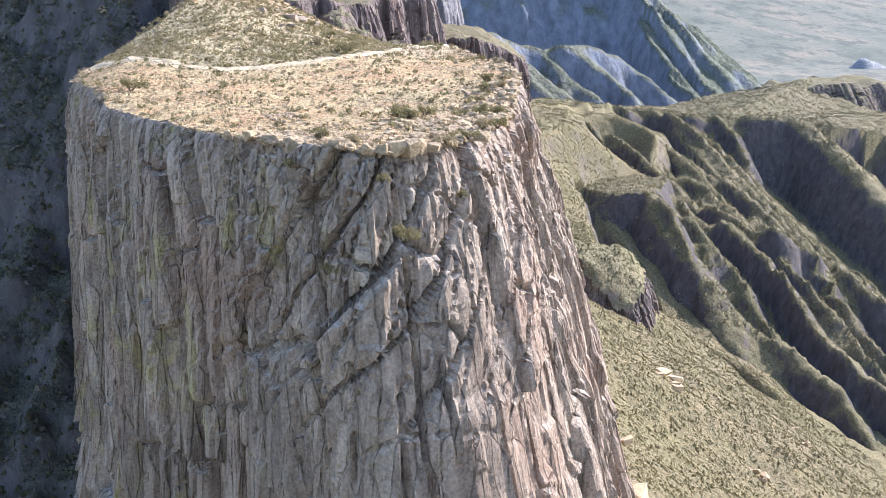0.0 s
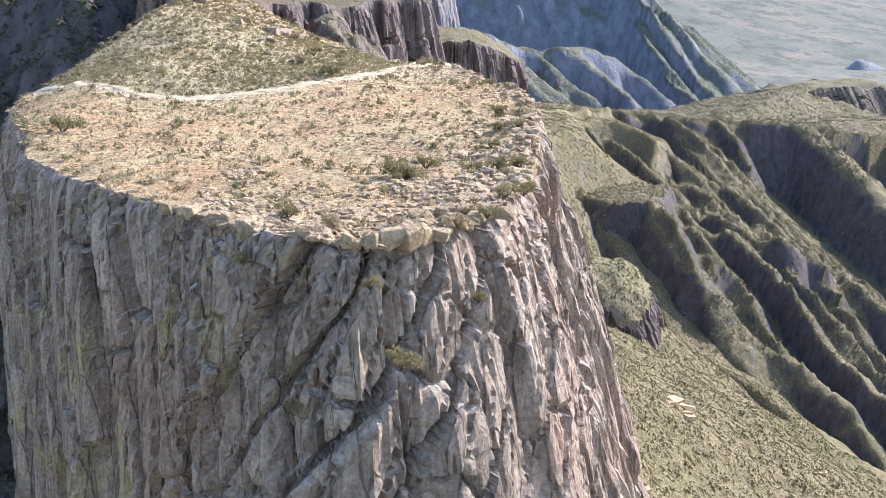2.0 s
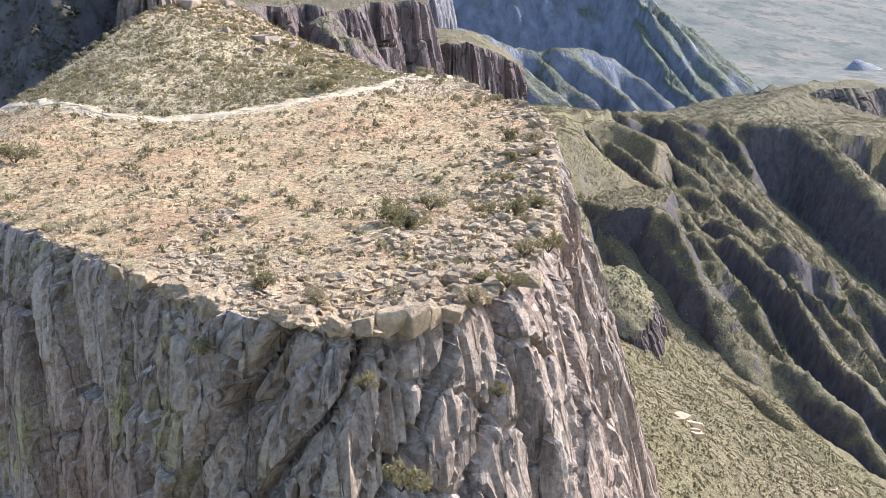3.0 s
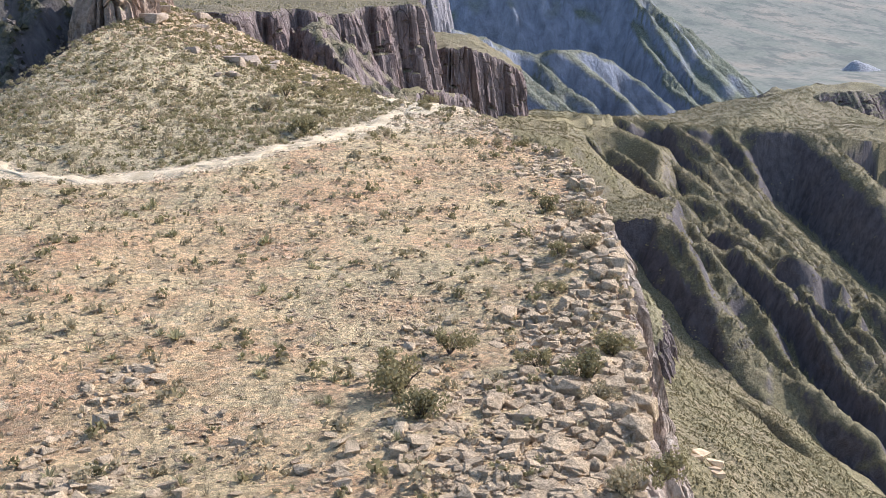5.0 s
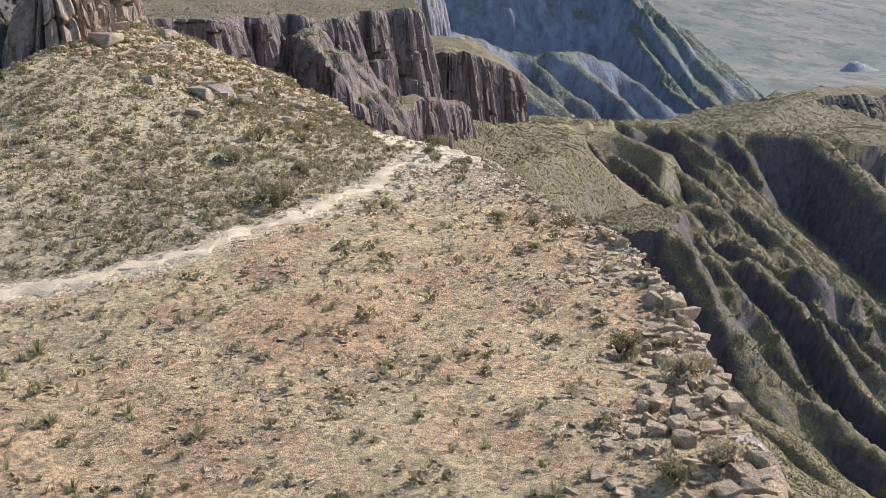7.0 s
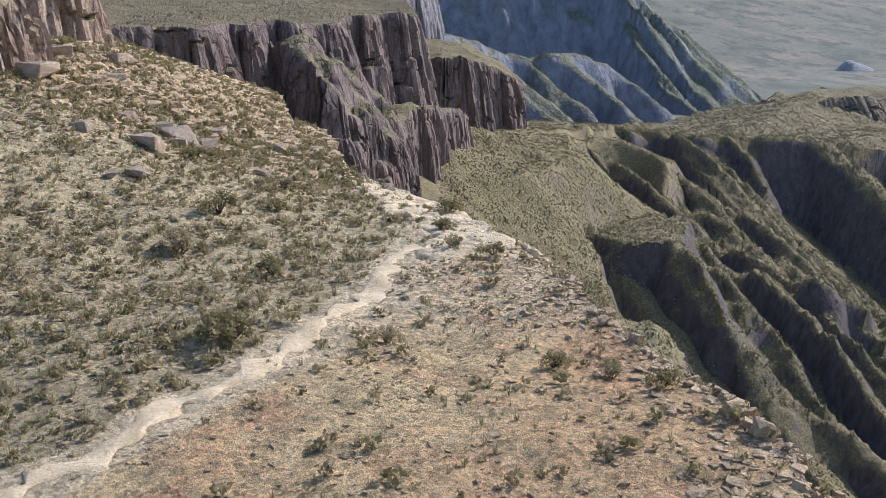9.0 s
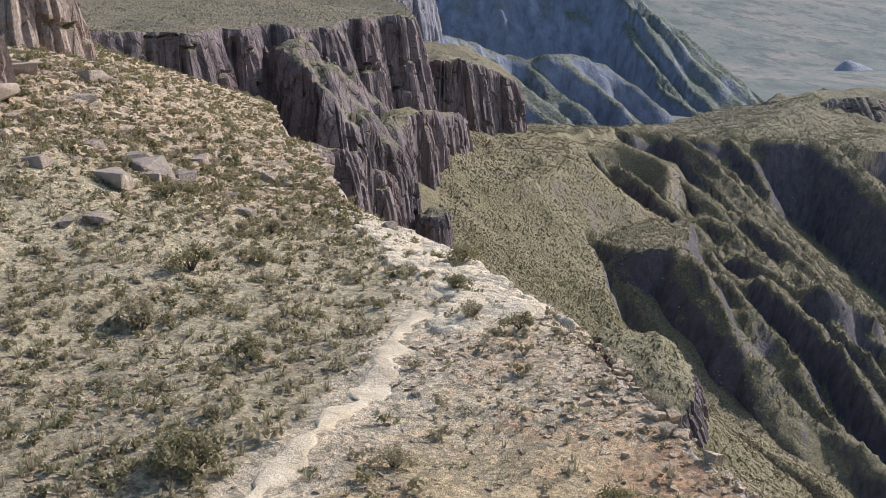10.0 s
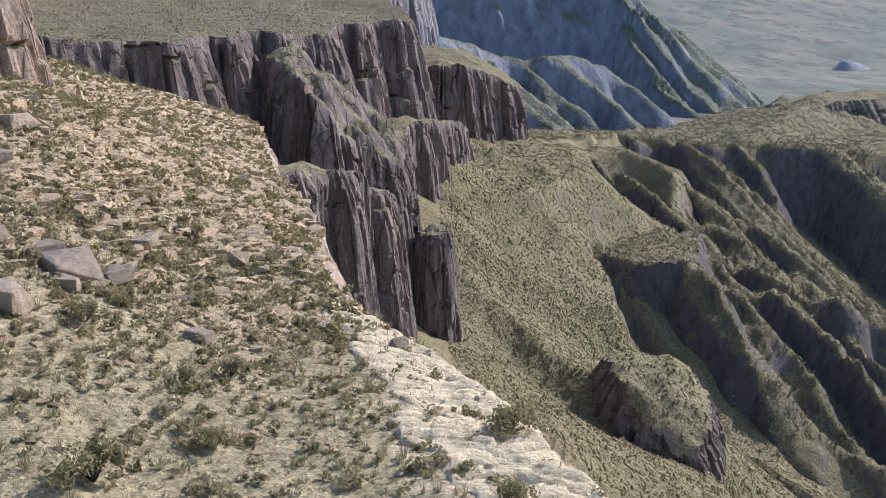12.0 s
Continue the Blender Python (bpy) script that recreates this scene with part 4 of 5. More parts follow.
def scatter(name, variants, spots, mat, **tags):
    """Many small things in one mesh. spots: x, y, z, size, turn, squash."""
    verts, faces, base = [], [], 0
    spots = np.asarray(spots, float)
    for k, (v, f) in enumerate(variants):
        mine = spots[k::len(variants)]
        if not len(mine):
            continue
        ca, sa = np.cos(mine[:, 4]), np.sin(mine[:, 4])
        x = (v[None, :, 0] * ca[:, None] - v[None, :, 1] * sa[:, None]) * mine[:, 3:4] + mine[:, 0:1]
        y = (v[None, :, 0] * sa[:, None] + v[None, :, 1] * ca[:, None]) * mine[:, 3:4] + mine[:, 1:2]
        z = v[None, :, 2] * mine[:, 3:4] * mine[:, 5:6] + mine[:, 2:3]
        verts.append(np.stack([x, y, z], -1).reshape(-1, 3))
        faces.append((f[None] + (np.arange(len(mine)) * len(v))[:, None, None]).reshape(-1, 3) + base)
        base += len(mine) * len(v)
    return put(name, mesh_of(name, np.vstack(verts), np.vstack(faces), False), mat, kind="stuff", **tags)


def bm_arrays(bm):
    bmesh.ops.triangulate(bm, faces=bm.faces[:])
    bm.verts.index_update()
    out = np.array([tuple(v.co) for v in bm.verts]), np.array([[v.index for v in f.verts] for f in bm.faces])
    bm.free()
    return out


# ---- trail and bare rock ----


def rim_gap(x, y):
    x, y = np.asarray(x, float), np.asarray(y, float)
    return np.where(inside(x, y, PROM_RIM), 1, -1) * line_distance(x, y, PROM_RIM)


def trail():
    line, s = curve_through(TRAIL, 0.3, False)
    ok = (rim_gap(line[:, 0], line[:, 1]) > 0.8) & (line[:, 1] < 121.5)
    line, s = line[ok], s[ok]
    d = np.gradient(line, axis=0)
    d /= np.linalg.norm(d, axis=1)[:, None]
    n = np.stack([-d[:, 1], d[:, 0]], 1)
    wide = np.interp(line[:, 1], [90, 100, 110, 125, 135, 146], [0.55, 0.48, 0.40, 0.34, 0.3, 0.3])
    wide = np.where(line[:, 0] < -22, 0.36, wide)
    across = np.linspace(-1, 1, 9)
    ragged = 1 + 1.3 * fbm(s[:, None] / 0.9, np.sign(across)[None, :] * 7.3, 4, 15)
    off = across[None, :] * wide[:, None] * ragged + 0.25 * fbm(s / 3, s * 0, 3, 16)[:, None]
    x, y = line[:, 0:1] + n[:, 0:1] * off, line[:, 1:2] + n[:, 1:2] * off
    z = top_z(x, y) + 0.07 - 0.09 * np.abs(across)[None, :] ** 4
    put("path", mesh_of("path", np.stack([x, y, z], -1).reshape(-1, 3), grid_faces(len(line), 9)), trail_dust,
        label="pale dusty footpath worn across the plateau", category="path", kind="structure")
    return line


TRAIL_LINE = trail()


def off_trail(x, y):
    return line_distance(np.asarray(x, float), np.asarray(y, float), TRAIL_LINE[::4], False)


# ---- bushes, agaves and boulders where they stand ----
BUSHES_NOSE = [(-22.5, 79.0, 1.37), (-6.3, 56.0, 0.79), (-4.5, 54.5, 0.85), (-2.6, 67.3, 1.27), (-2.0, 65.2, 0.97), (0.2, 55.0, 0.72), (1.3, 56.6, 0.71), (0.5, 57.4, 0.61), (2.2, 60.9, 0.89),
               (3.1, 61.5, 0.88), (3.6, 70.9, 1.09), (4.8, 86.7, 1.06), (-1.2, 71.3, 0.89), (3.0, 80.0, 0.77), (4.2, 80.4, 0.78), (2.4, 76.3, 0.73), (2.5, 68.1, 1.02), (2.6, 66.3, 0.71), (1.3, 69.7, 0.74), (3.5, 89.3, 0.96)]
BUSHES_TRAIL = [(-13.3, 118.4, 1.43), (-9.2, 115.5, 1.05), (-2.0, 129.9, 1.3), (-2.0, 119.6, 0.77), (-0.4, 118.3, 0.86), (-9.4, 107.2, 1.62), (2.3, 105.2, 0.82), (3.5, 103.9, 0.82), (0.7, 106.2, 0.82), (-4.5, 108.0, 0.74),
                (-12.8, 124.6, 1.42), (-10.4, 127.5, 0.93), (-10.8, 133.3, 0.79), (-3.5, 126.6, 0.54), (-2.3, 124.7, 0.92), (-2.9, 129.1, 0.5), (-15.9, 135.0, 1.05), (-15.5, 138.2, 0.78), (-12.0, 132.1, 0.73), (-3.0, 131.5, 0.6)]
AGAVES_PLATEAU = [(-16.1, 81.2, 1.26), (-14.3, 88.8, 1.46), (-8.4, 83.3, 1.26), (-10.4, 84.3, 0.91), (-7.5, 76.3, 0.88), (-6.5, 75.4, 0.77), (-9.4, 71.4, 1.16), (-7.2, 70.1, 0.61), (-6.5, 68.6, 0.76), (-4.4, 68.2, 0.81), (-2.9, 71.1, 0.89),
                  (-2.0, 73.2, 0.79), (-4.6, 76.7, 0.62), (-4.2, 70.1, 0.51), (0.3, 79.7, 1.05), (-4.4, 66.6, 0.71), (-10.8, 69.7, 0.74), (-10.7, 80.5, 0.8), (-6.1, 79.1, 0.66), (-1.1, 82.4, 0.61), (-3.8, 88.1, 0.81), (-8.6, 94.4, 0.79)]
AGAVES_TRAIL = [(-4.2, 82.6, 0.74), (3.3, 88.8, 0.94), (-15.0, 86.8, 1.12), (-12.2, 83.6, 1.05), (-10.1, 103.5, 0.84), (-5.7, 115.3, 0.68), (-2.7, 108.5, 0.5), (-1.5, 104.2, 0.95), (-1.0, 103.9, 0.58), (-6.6, 107.1, 0.72), (-10.9, 107.3, 0.98),
                (-8.0, 105.3, 0.61), (-4.8, 111.0, 0.72), (-3.1, 131.0, 0.6), (-3.3, 122.5, 0.6), (-3.0, 115.0, 0.6), (0.6, 111.5, 0.7), (-1.5, 113.2, 0.55)]
BOULDERS_NOSE = [(2.1, 57.6, 1.0), (0.6, 64.8, 0.96), (-0.2, 66.1, 0.89), (-3.7, 52.2, 0.7), (-2.2, 52.8, 1.3), (-1.1, 53.6, 0.95), (-4.9, 53.0, 0.9), (-3.0, 53.5, 0.8), (1.6, 67.4, 0.7), (1.3, 66.5, 0.6), (1.9, 68.5, 0.9), (1.0, 68.9, 0.75),
                 (0.1, 67.3, 0.7), (3.0, 69.6, 0.95), (3.6, 66.0, 0.9), (-0.2, 65.9, 0.75), (-0.2, 68.3, 0.6), (2.1, 70.0, 0.7), (1.5, 70.6, 0.65), (1.0, 71.4, 0.65)]
BOULDERS_SLOPE = [(-18.0, 140.6, 2.6), (-18.2, 134.7, 2.2), (-12.4, 136.6, 1.15), (-17.4, 128.4, 1.3), (-18.5, 127.4, 0.9), (-21.8, 134.4, 1.6), (-27.6, 145.2, 2.9), (-29.3, 154.5, 2.5), (-21.4, 141.6, 1.5), (-19.4, 141.6, 1.9),
                  (-17.4, 138.3, 1.3), (-14.0, 141.4, 0.8), (-8.5, 141.5, 0.9), (-16.9, 147.5, 1.6), (-25.9, 158.7, 2.3), (-16.6, 141.2, 1.7), (-24.5, 151.5, 1.6)]


def bush(k, green):
    root = new("bush")
    v, f = branch_arrays(k + 40)
    put("woody_base", mesh_of("woody_base", v, f), twig_bark, root)
    v, f = foliage_arrays(k, 1100, 0.038)
    put("foliage", mesh_of("foliage", v, f, False), bush_leaf if green else dry_leaf, root)
    return root


GREEN = "rounded olive-green desert bush on gravelly ground"
DRY = "dry brownish desert bush with thin twigs"
bush_kinds = [tagged(bush(k, k < 4), GREEN if k < 4 else DRY, "bush", "desert bushes") for k in range(6)]
rng = random.Random(4)
taken = []


def stand(kind, x, y, size, squash=1.0, sink=0.02, first=[]):
    """Sets a copy of a thing on the plateau; the model itself takes the first place."""
    m = Matrix.LocRotScale((x, y, float(top_z(x, y)) - sink), Euler((0, 0, rng.uniform(0, 6.28))), (size, size, size * squash))
    taken.append((x, y, size))
    if kind.name in first:
        got = copy_thing(kind, m)
        got.scale = (size, size, size * squash)
        return got
    first.append(kind.name)
    kind.matrix_basis = m
    return kind


for i, (x, y, size) in enumerate(BUSHES_NOSE + BUSHES_TRAIL):
    stand(bush_kinds[(0, 1, 4, 2, 3, 5)[i % 6]], x, y, size * 1.3, rng.uniform(0.85, 1.15))

agave_kinds = []
for k in range(4):
    v, f = agave_arrays(k + 60, 30)
    agave_kinds.append(put("agave", mesh_of("agave", v, f, False), agave_leaf, None, "spiky grey-green agave rosette on stony soil", "agave", "agaves"))
for i, (x, y, size) in enumerate(AGAVES_PLATEAU + AGAVES_TRAIL):
    stand(agave_kinds[i % 4], x, y, size * 0.75, 0.9)
    for q in range(2):
        stand(agave_kinds[(i + q + 1) % 4], x + rng.uniform(-0.55, 0.55) * size, y + rng.uniform(-0.5, 0.5) * size, size * rng.uniform(0.4, 0.6), 0.9)

stone_kinds = []
for k in range(9):
    bm = block_mesh(k + 5, 17 + k % 4, (1.0, 0.85, 1.1)[k % 3], 0.11) if k < 6 else block_mesh(k + 5, 22, 0.62, 0.05)
    me = bpy.data.meshes.new("boulder")
    bm.to_mesh(me)
    bm.free()
    stone_kinds.append(put("boulder", me, rim_stone if k < 6 else grey_stone, None, "weathered angular tan boulder at the cliff rim" if k < 6 else "grey-brown boulder lying on the scrubby slope", "boulder", "rim boulders" if k < 6 else "slope boulders"))
for i, (x, y, size) in enumerate(BOULDERS_NOSE):
    stand(stone_kinds[i % 6], x, y, size * 0.9, rng.uniform(0.8, 1.1), -0.08 * size)
for i, (x, y, size) in enumerate(BOULDERS_SLOPE):
    stand(stone_kinds[6 + i % 3], x, y, size * 0.95, rng.uniform(0.75, 1.0), -0.12 * size)
bm = stone_mesh(77, 30, 0.95)
me = bpy.data.meshes.new("boulder")
bm.to_mesh(me)
bm.free()
stand(put("boulder", me, grey_stone, None, "round grey boulder resting on the pale bedrock", "boulder"), -5.4, 139.4, 0.8, 1.0, -0.25)

# blocks along the broken right-hand rim and round the nose
count = 0
while count < 300:
    y = rng.uniform(50, 96) if rng.random() < 0.9 else rng.uniform(96, 125)
    x = rng.uniform(-12, 7)
    gap = float(rim_gap(x, y))
    band = 1.0 if x < -2 else (2.9 + 1.5 * math.sin(y * 0.7) if y < 90 else 1.2)
    if not 0.25 < gap < band or x < -2 and y > 64:
        continue
    size = (0.3 + 0.5 * rng.random() ** 1.6) * (1.25 if gap < 0.8 and y < 100 else 1.0) * (0.7 if y > 104 else 1.0)
    if any((x - a) ** 2 + (y - b) ** 2 < (0.27 * (size + c)) ** 2 for a, b, c in taken):
        continue
    stand(stone_kinds[rng.randrange(6)], x, y, size, rng.uniform(0.7, 1.25), -0.1 * size)
    count += 1

# ---- pale bedrock beside the trail ----
def bedrock():
    """Bare rock in low steps, split into slabs by joints across and along."""
    step = 0.13
    xs, ys = np.arange(-12, 6, step), np.arange(112, 150, step)
    x, y = np.meshgrid(xs, ys)
    lo = np.interp(y, [112, 122, 128, 138, 150], [-3.4, -3.3, -4.8, -7.4, -9.5])
    field = np.minimum(np.minimum(x - lo, rim_gap(x, y) - 0.25), (y - 119) * 0.3) + 0.9 * fbm(x / 2.2, y / 2.2, 5, 33)
    field = np.minimum(field, rim_gap(x, y) - 0.25)
    across = (y + 0.22 * x + 0.6 * fbm(x / 2.0, y / 2.0, 4, 35)) / 0.62
    row = np.floor(across)
    along = (x + 0.45 * fbm(x / 1.2, y / 1.2, 3, 36)) / (0.9 + 1.3 * hash01(row, row * 0, 37)) + 9 * hash01(row, row * 0, 38)
    seg = np.floor(along)
    fa, fs = across - row, along - seg
    seam = np.minimum(np.minimum(fa, 1 - fa) * 0.62, np.minimum(fs, 1 - fs) * 1.4)
    z = top_z(x, y) - 0.12 + (0.14 + 0.15 * fa + 0.12 * hash01(row, seg, 39)) * smooth(0, 0.45, field) - 0.17 * smooth(0.12, 0.0, seam) * (0.3 + 0.7 * vnoise(x / 0.9, y / 0.9, 40)) + 0.05 * fbm(x / 0.5, y / 0.3, 3, 34)
    f = grid_faces(len(ys), len(xs))
    f = f[(field.ravel()[f] > 0).all(1)]
    key = (row * 64 + seg).ravel()[f[:, 0]].astype(int)
    verts = np.stack([x, y, z], -1).reshape(-1, 3)
    names, sizes = np.unique(key, return_counts=True)
    single = set(names[np.argsort(-sizes)][:280].tolist())
    rest = np.array([k not in single for k in key])
    root = tagged(new("bedrock"), "pale bare bedrock split into low stepped slabs", "bedrock", kind="structure")
    for k in sorted(single):
        used, index = np.unique(f[key == k], return_inverse=True)
        put("slab", mesh_of("slab", verts[used], index.reshape(-1, 4)), pale_stone, root)
    if rest.any():
        used, index = np.unique(f[rest], return_inverse=True)
        put("broken_rock", mesh_of("broken_rock", verts[used], index.reshape(-1, 4)), pale_stone, root, kind="stuff")
    return root


bedrock()

# bushes in the cracks of the wall, and dry flower stalks on the plateau
for k, (x, y, z, size) in enumerate([(-1.9, 50.6, -2.6, 1.3), (-2.9, 51.0, 0.2, 0.8), (-7.5, 52.6, 0.6, 0.8), (-5.6, 50.4, -4.2, 0.9), (0.9, 53.6, -1.2, 0.7)]):
    ob = copy_thing(bush_kinds[(0, 1, 3)[k % 3]], Matrix.Translation((x, y, z)))
    ob.scale = (size, size, size)
    tagged(ob, "olive bush growing from a crack in the cliff", "bush", "cliff bushes")
for k, (x, y, tall) in enumerate([(-20.1, 86.1, 1.7), (-0.9, 126.6, 1.1)]):
    bm = bmesh.new()
    bmesh.ops.create_cone(bm, segments=6, radius1=0.018, radius2=0.008, depth=tall, matrix=Matrix.Translation((0, 0, tall / 2)))
    for i in range(10):
        bmesh.ops.create_icosphere(bm, subdivisions=1, radius=0.022, matrix=Matrix.Translation((0.035 * math.cos(i * 2.4), 0.035 * math.sin(i * 2.4), tall * (0.7 + 0.028 * i))))
    me = bpy.data.meshes.new("flower_stalk")
    bm.to_mesh(me)
    bm.free()
    ob = put("flower_stalk", me, dry_leaf, None, "dry brown agave flower stalk standing on the plateau", "plant", "flower stalks")
    ob.matrix_basis = Matrix.LocRotScale((x, y, float(top_z(x, y)) - 0.05), Euler((0.12 * (k % 2), 0.1, k)), None)

# ---- what nobody could count: stones, tufts, scrub ----
gen = np.random.default_rng(12)


def spots_on(n, x0, x1, y0, y1, height, keep, lo, hi, squash=(0.8, 1.1), power=1.6):
    x, y = gen.uniform(x0, x1, n), gen.uniform(y0, y1, n)
    ok = keep(x, y) > gen.random(n)
    x, y = x[ok], y[ok]
    size = lo + (hi - lo) * gen.random(len(x)) ** power
    return np.stack([x, y, height(x, y), size, gen.uniform(0, 6.28, len(x)), gen.uniform(*squash, len(x))], 1)


def trail_side(x, y):
    """1 on the scrubby slope beyond the trail, 0 on the bare nose."""
    t = np.interp(x, [-38, -27, -21, -15.4, -12, -9.6, -7.2, -5.6, -4.3, -3.9], [114, 98, 93.2, 95, 98, 102.5, 107.6, 113, 119, 140])
    return np.where(y > np.where(x > -3.9, 999, t), 1.0, 0.0) * (off_trail(x, y) > 0.8)


on_top = lambda x, y: (rim_gap(x, y) > 0.35) * 1.0
pebble = [bm_arrays(block_mesh(300 + k, 8, 0.75, 0)) for k in range(8)]
pebbles = [spots_on(64000, -36, 7, 50, 118, top_z, lambda x, y: on_top(x, y) * (0.25 + 0.75 * smooth(-0.1, 0.5, fbm(x / 4, y / 4, 3, 61))) * (off_trail(x, y) > 0.5), 0.06, 0.34, (0.45, 0.9), 3.4),
           spots_on(9000, -42, 7, 110, 165, top_z, lambda x, y: on_top(x, y) * (0.2 + 0.8 * smooth(-9, -22, x)) * (off_trail(x, y) > 0.5), 0.07, 0.5, (0.5, 0.9), 3.0),
           spots_on(20000, -50, -7, 118, 260, top_z, lambda x, y: on_top(x, y) * smooth(115, 145, y) * trail_side(x, y), 0.12, 0.75, (0.5, 0.9), 3.0)]
scatter("stones", pebble, np.vstack(pebbles), pebble_stone, label="loose angular stones strewn over the gravel", category="stones")
rubble = spots_on(30000, -12, 9, 50, 125, top_z, lambda x, y: (rim_gap(x, y) > 0.25) * smooth(4.5, 0.8, rim_gap(x, y) - 1.5 * fbm(x / 2, y / 2, 3, 44)) * ((x > -2) * np.where(y < 100, 0.6, 0.3) + 0.75 * (y < 64) * (x > -9) * (x < -2)), 0.16, 0.62, (0.4, 0.9), 2.2)
slope_rocks = spots_on(10000, -36, -7, 128, 178, top_z, lambda x, y: on_top(x, y) * trail_side(x, y) * smooth(-7, -16, x + 0.25 * (y - 150)) * smooth(131, 146, y) * (0.25 + 0.75 * smooth(-0.2, 0.4, fbm(x / 5, y / 5, 3, 47))), 0.2, 1.1, (0.45, 0.9), 3.0)
slope_rocks = np.vstack([slope_rocks, spots_on(9000, -44, -7, 136, 250, top_z, lambda x, y: on_top(x, y) * trail_side(x, y) * smooth(138, 156, y) * (0.3 + 0.7 * smooth(-0.2, 0.3, fbm(x / 4, y / 4, 3, 49))), 0.45, 1.6, (0.4, 0.8), 1.8)])
scatter("slope_rubble", [bm_arrays(block_mesh(360 + k, 12, 0.7, 0)) for k in range(8)], slope_rocks, rim_stone, label="pale angular rocks strewn over the scrubby slope", category="stones")
rubble = np.vstack([rubble, spots_on(15000, -11, 5, 50, 74, top_z, lambda x, y: (rim_gap(x, y) > 0.3) * smooth(7.5, 1.5, rim_gap(x, y) - 3.5 * fbm(x / 2.0, y / 2.0, 3, 48)) * 0.65, 0.16, 0.6, (0.55, 1.0), 2.6)])
scatter("rim_rubble", [bm_arrays(block_mesh(340 + k, 12, 0.8, 0)) for k in range(8)], rubble, rim_stone, label="packed broken tan rubble along the cliff rim", category="stones")
tufts = [tuft_arrays(k + 90, 16) for k in range(5)]
scatter("grass_tufts", tufts, np.vstack([
    spots_on(7000, -42, 7, 50, 130, top_z, lambda x, y: on_top(x, y) * smooth(-0.3, 0.6, fbm(x / 5, y / 5, 3, 62)) * (off_trail(x, y) > 0.9), 0.15, 0.5),
    spots_on(5000, -46, -4, 92, 230, top_z, lambda x, y: on_top(x, y) * trail_side(x, y), 0.2, 0.7)]), dry_leaf, label="dry straw-coloured grass tufts on the plateau", category="grass")
leaves = [foliage_arrays(k + 70, 38, 0.15) for k in range(6)]
scatter("dry_scrub", leaves, np.vstack([
    spots_on(1500, -40, 6, 52, 128, top_z, lambda x, y: on_top(x, y) * (1 - trail_side(x, y)) * (off_trail(x, y) > 1.2) * 0.8, 0.2, 0.7),
    spots_on(2800, -48, -4, 92, 160, top_z, lambda x, y: on_top(x, y) * trail_side(x, y) * 0.9, 0.2, 0.8)]), dry_leaf, label="dry brown low scrub on gravelly soil", category="scrub")
scatter("low_scrub", leaves, np.vstack([
    spots_on(700, -40, 6, 52, 128, top_z, lambda x, y: on_top(x, y) * (1 - trail_side(x, y)) * (off_trail(x, y) > 1.2) * 0.8, 0.25, 0.8),
    spots_on(6800, -48, -4, 92, 150, top_z, lambda x, y: on_top(x, y) * trail_side(x, y) * (0.35 + 0.65 * smooth(-0.4, 0.4, fbm(x / 7, y / 7, 3, 63))), 0.15, 0.6),
    spots_on(7000, -50, -7, 138, 260, top_z, lambda x, y: on_top(x, y) * trail_side(x, y) * 0.9, 0.3, 1.0)]), bush_leaf, label="low olive scrub covering the slope", category="scrub")
rosettes = [agave_arrays(k + 80, 16) for k in range(4)]
scatter("small_agaves", rosettes, np.vstack([
    spots_on(700, -36, 6, 55, 128, top_z, lambda x, y: on_top(x, y) * (1 - trail_side(x, y)) * (off_trail(x, y) > 1.2) * 0.7, 0.25, 0.6),
    spots_on(2600, -40, -4, 92, 150, top_z, lambda x, y: on_top(x, y) * trail_side(x, y) * 0.8, 0.3, 0.75)]), agave_leaf, label="small grey-green agaves among the scrub", category="agave")
clump = []
for k in range(8):
    r = random.Random(k)
    ring = [(math.cos(a) * r.uniform(0.35, 0.6), math.sin(a) * r.uniform(0.35, 0.6), r.uniform(-0.12, 0.12)) for a in (0.3, 1.9, 3.4, 5.0)]
    clump.append((np.array(ring + [(r.uniform(-0.15, 0.15), r.uniform(-0.15, 0.15), r.uniform(0.4, 0.6))]), np.array([(q, (q + 1) % 4, 4) for q in range(4)])))


def bare(height, x, y, limit):
    e = 1.5
    slope = np.hypot(height(x + e, y) - height(x - e, y), height(x, y + e) - height(x, y - e)) / (2 * e)
    return smooth(limit + 0.3, limit, slope)


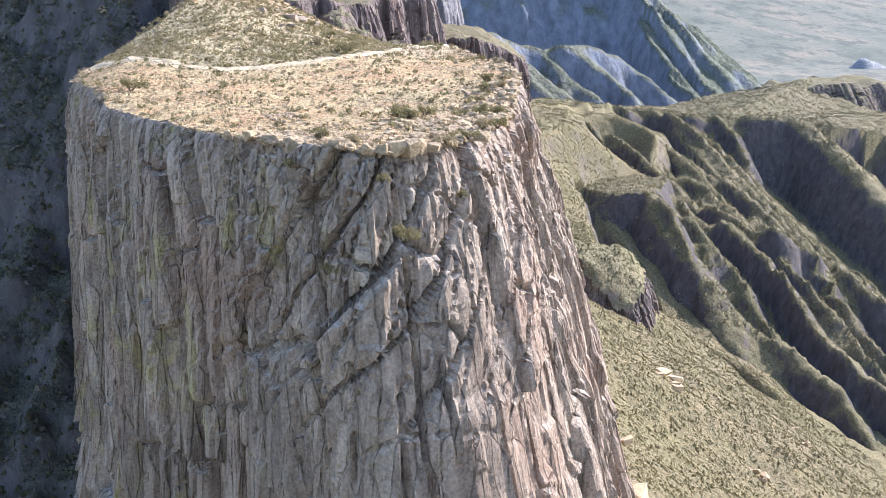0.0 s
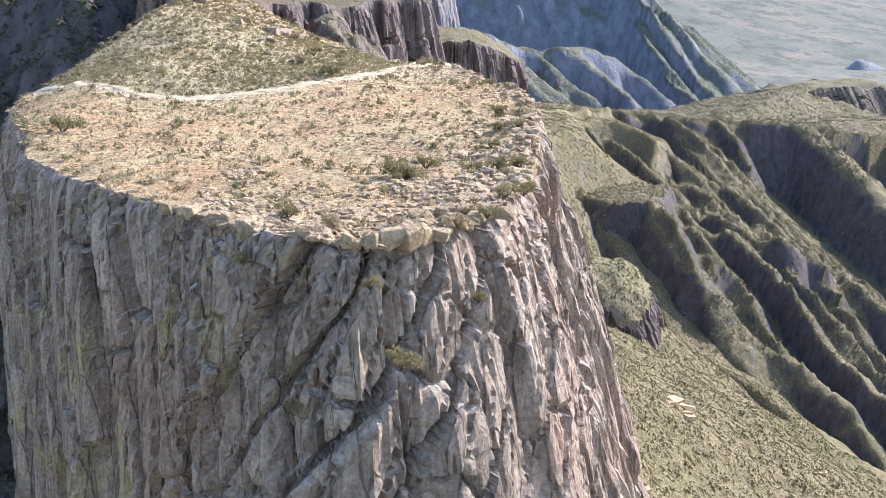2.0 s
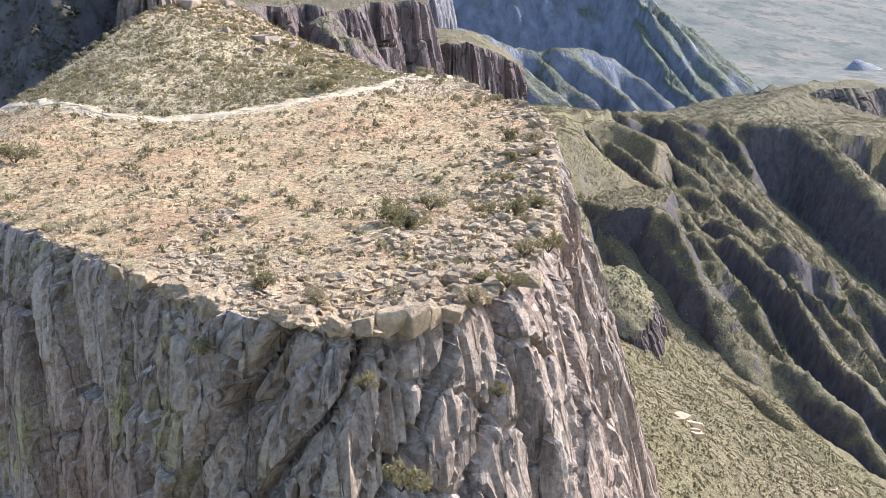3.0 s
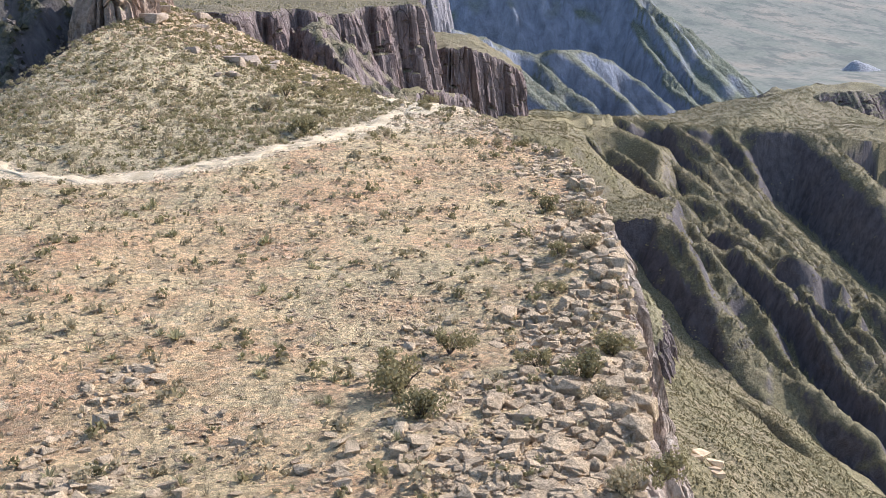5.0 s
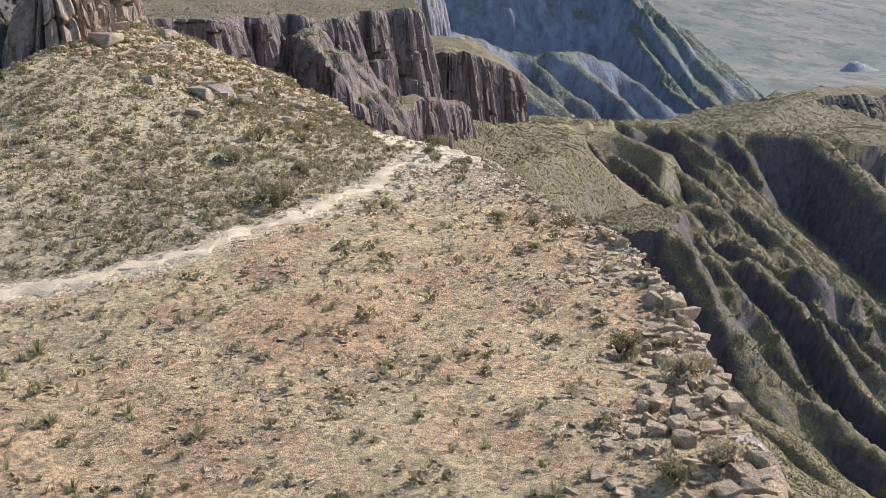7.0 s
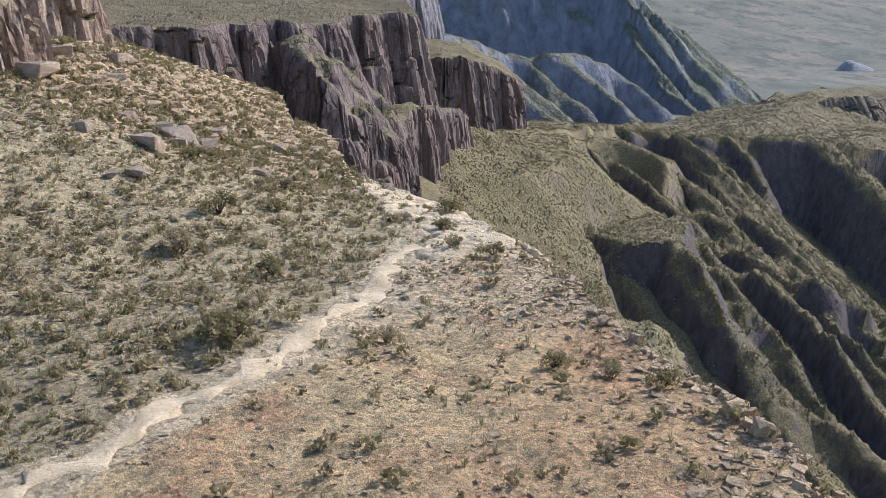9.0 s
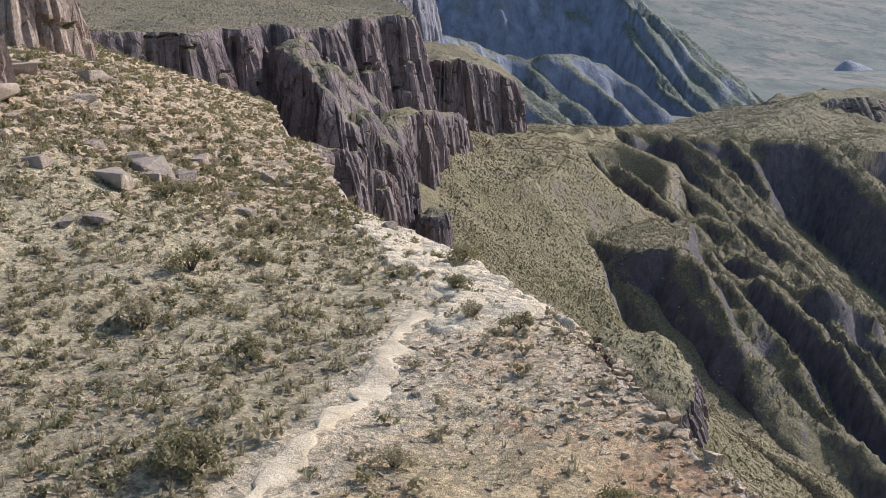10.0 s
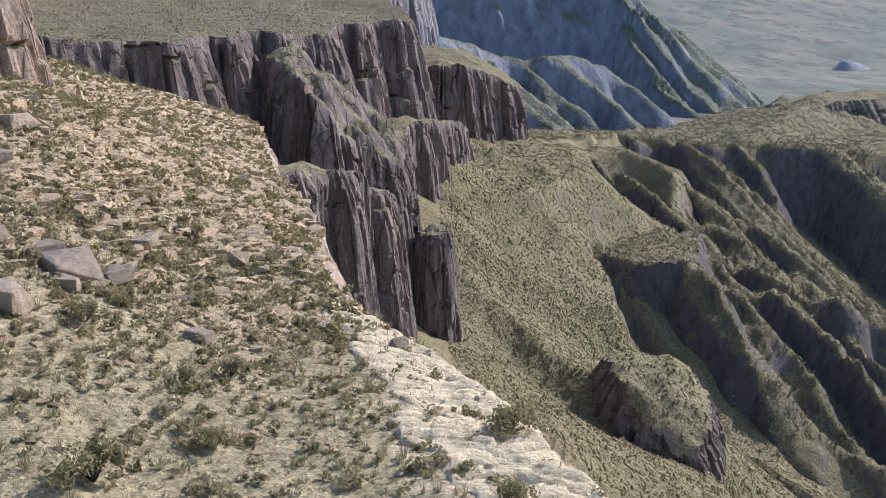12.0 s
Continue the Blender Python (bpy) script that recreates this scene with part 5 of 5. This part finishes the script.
knob_z = lambda x, y: -93.2 - 0.022 * ((x - 50) ** 2 + (y - 349) ** 2) + 1.6 * fbm(x / 5, y / 5, 4, 7)
ledge_z = lambda x, y: np.interp(y, [362, 380, 405, 425, 450, 480, 505], [-60, -54, -49, -47, -51, -57, -67]) + 1.5 * fbm(x / 6, y / 6, 3, 5) - 0.15
ridge_or = lambda x, y: np.maximum(ridge_z(x, y), ground_z(x, y))
low_land = lambda x, y: ground_z(x, y)
scatter("valley_scrub", clump, np.vstack([
    spots_on(120000, 3, 130, 130, 420, low_land, lambda x, y: (rim_gap(x, y) < -6) * bare(low_land, x, y, 1.3) * 0.95, 0.22, 1.1, (0.5, 1.0), 2.4),
    spots_on(110000, 3, 250, 395, 710, ridge_or, lambda x, y: bare(ridge_or, x, y, 1.3) * 0.9, 0.35, 1.3, (0.6, 1.1), 2.0),
    spots_on(40000, 90, 400, 640, 900, ridge_or, lambda x, y: bare(ridge_or, x, y, 0.8) * (ridge_z(x, y) > ground_z(x, y)), 0.6, 1.7, (0.5, 0.9), 1.5),
    spots_on(10000, -150, 0, 300, 560, mesa_z, lambda x, y: inside(x, y, MESA_RIM) * 0.9, 0.4, 1.3, (0.5, 0.9), 2.0),
    spots_on(1400, 43, 68, 326, 360, knob_z, lambda x, y: ((x - 55) / 11) ** 2 + ((y - 344) / 17) ** 2 < 1, 0.4, 1.2),
    spots_on(500, -24, 12, 366, 510, ledge_z, lambda x, y: (np.abs(x - (-20 + (y - 370) * 0.22)) < 6) * 1.0, 0.4, 1.3)]), valley_leaf, label="scattered scrub on the valley slopes", category="scrub")

scatter("hillside_scrub", clump, spots_on(14000, -80, -24, 85, 185, hillside_z, lambda x, y: bare(hillside_z, x, y, 1.5) * 0.8, 0.3, 1.0), shade_leaf, label="low scrub on the hillside, darkened in colour for its shade", category="scrub")
scatter("hillside_stones", pebble, spots_on(9000, -80, -24, 85, 185, hillside_z, lambda x, y: 0.7 + 0 * x, 0.2, 1.0, (0.6, 1.2), 2.5), shade_stone, label="broken grey rocks on the shaded hillside", category="stones")

# rock outcrops on the slopes
OUTCROPS = [(51, 230, 7.0), (64, 199, 6.0), (-36, 198, 4.0), (-24.5, 139.5, 2.6), (22, 118, 8.0), (25, 150, 5.0), (90, 250, 5.0), (-38, 196, 3.0)]
for i, (x, y, size) in enumerate(OUTCROPS):
    z = float(top_z(x, y) if x < 0 else ground_z(np.array([x]), np.array([y]))[0])
    root = tagged(new("rock_outcrop"), "pale rock outcrop breaking through the scrub slope" if i < 2 else "broken tan rock outcrop on the scrub slope", "outcrop", "outcrops")
    root.matrix_basis = Matrix.LocRotScale((x, y, z - 0.04 * size), Euler((0, 0, i * 1.3)), (size, size * 0.8, size * 1.1))
    r = random.Random(i)
    for k in range(7):
        bm = block_mesh(500 + 9 * i + k, 13, 0.7, 0.03)
        bm.transform(Matrix.LocRotScale((r.gauss(0, 0.3), r.gauss(0, 0.3), r.uniform(-0.12, 0.08)), Euler((0, 0, r.uniform(0, 6))), [r.uniform(0.3, 0.62)] * 3))
        part("block", bm, rim_stone, root)
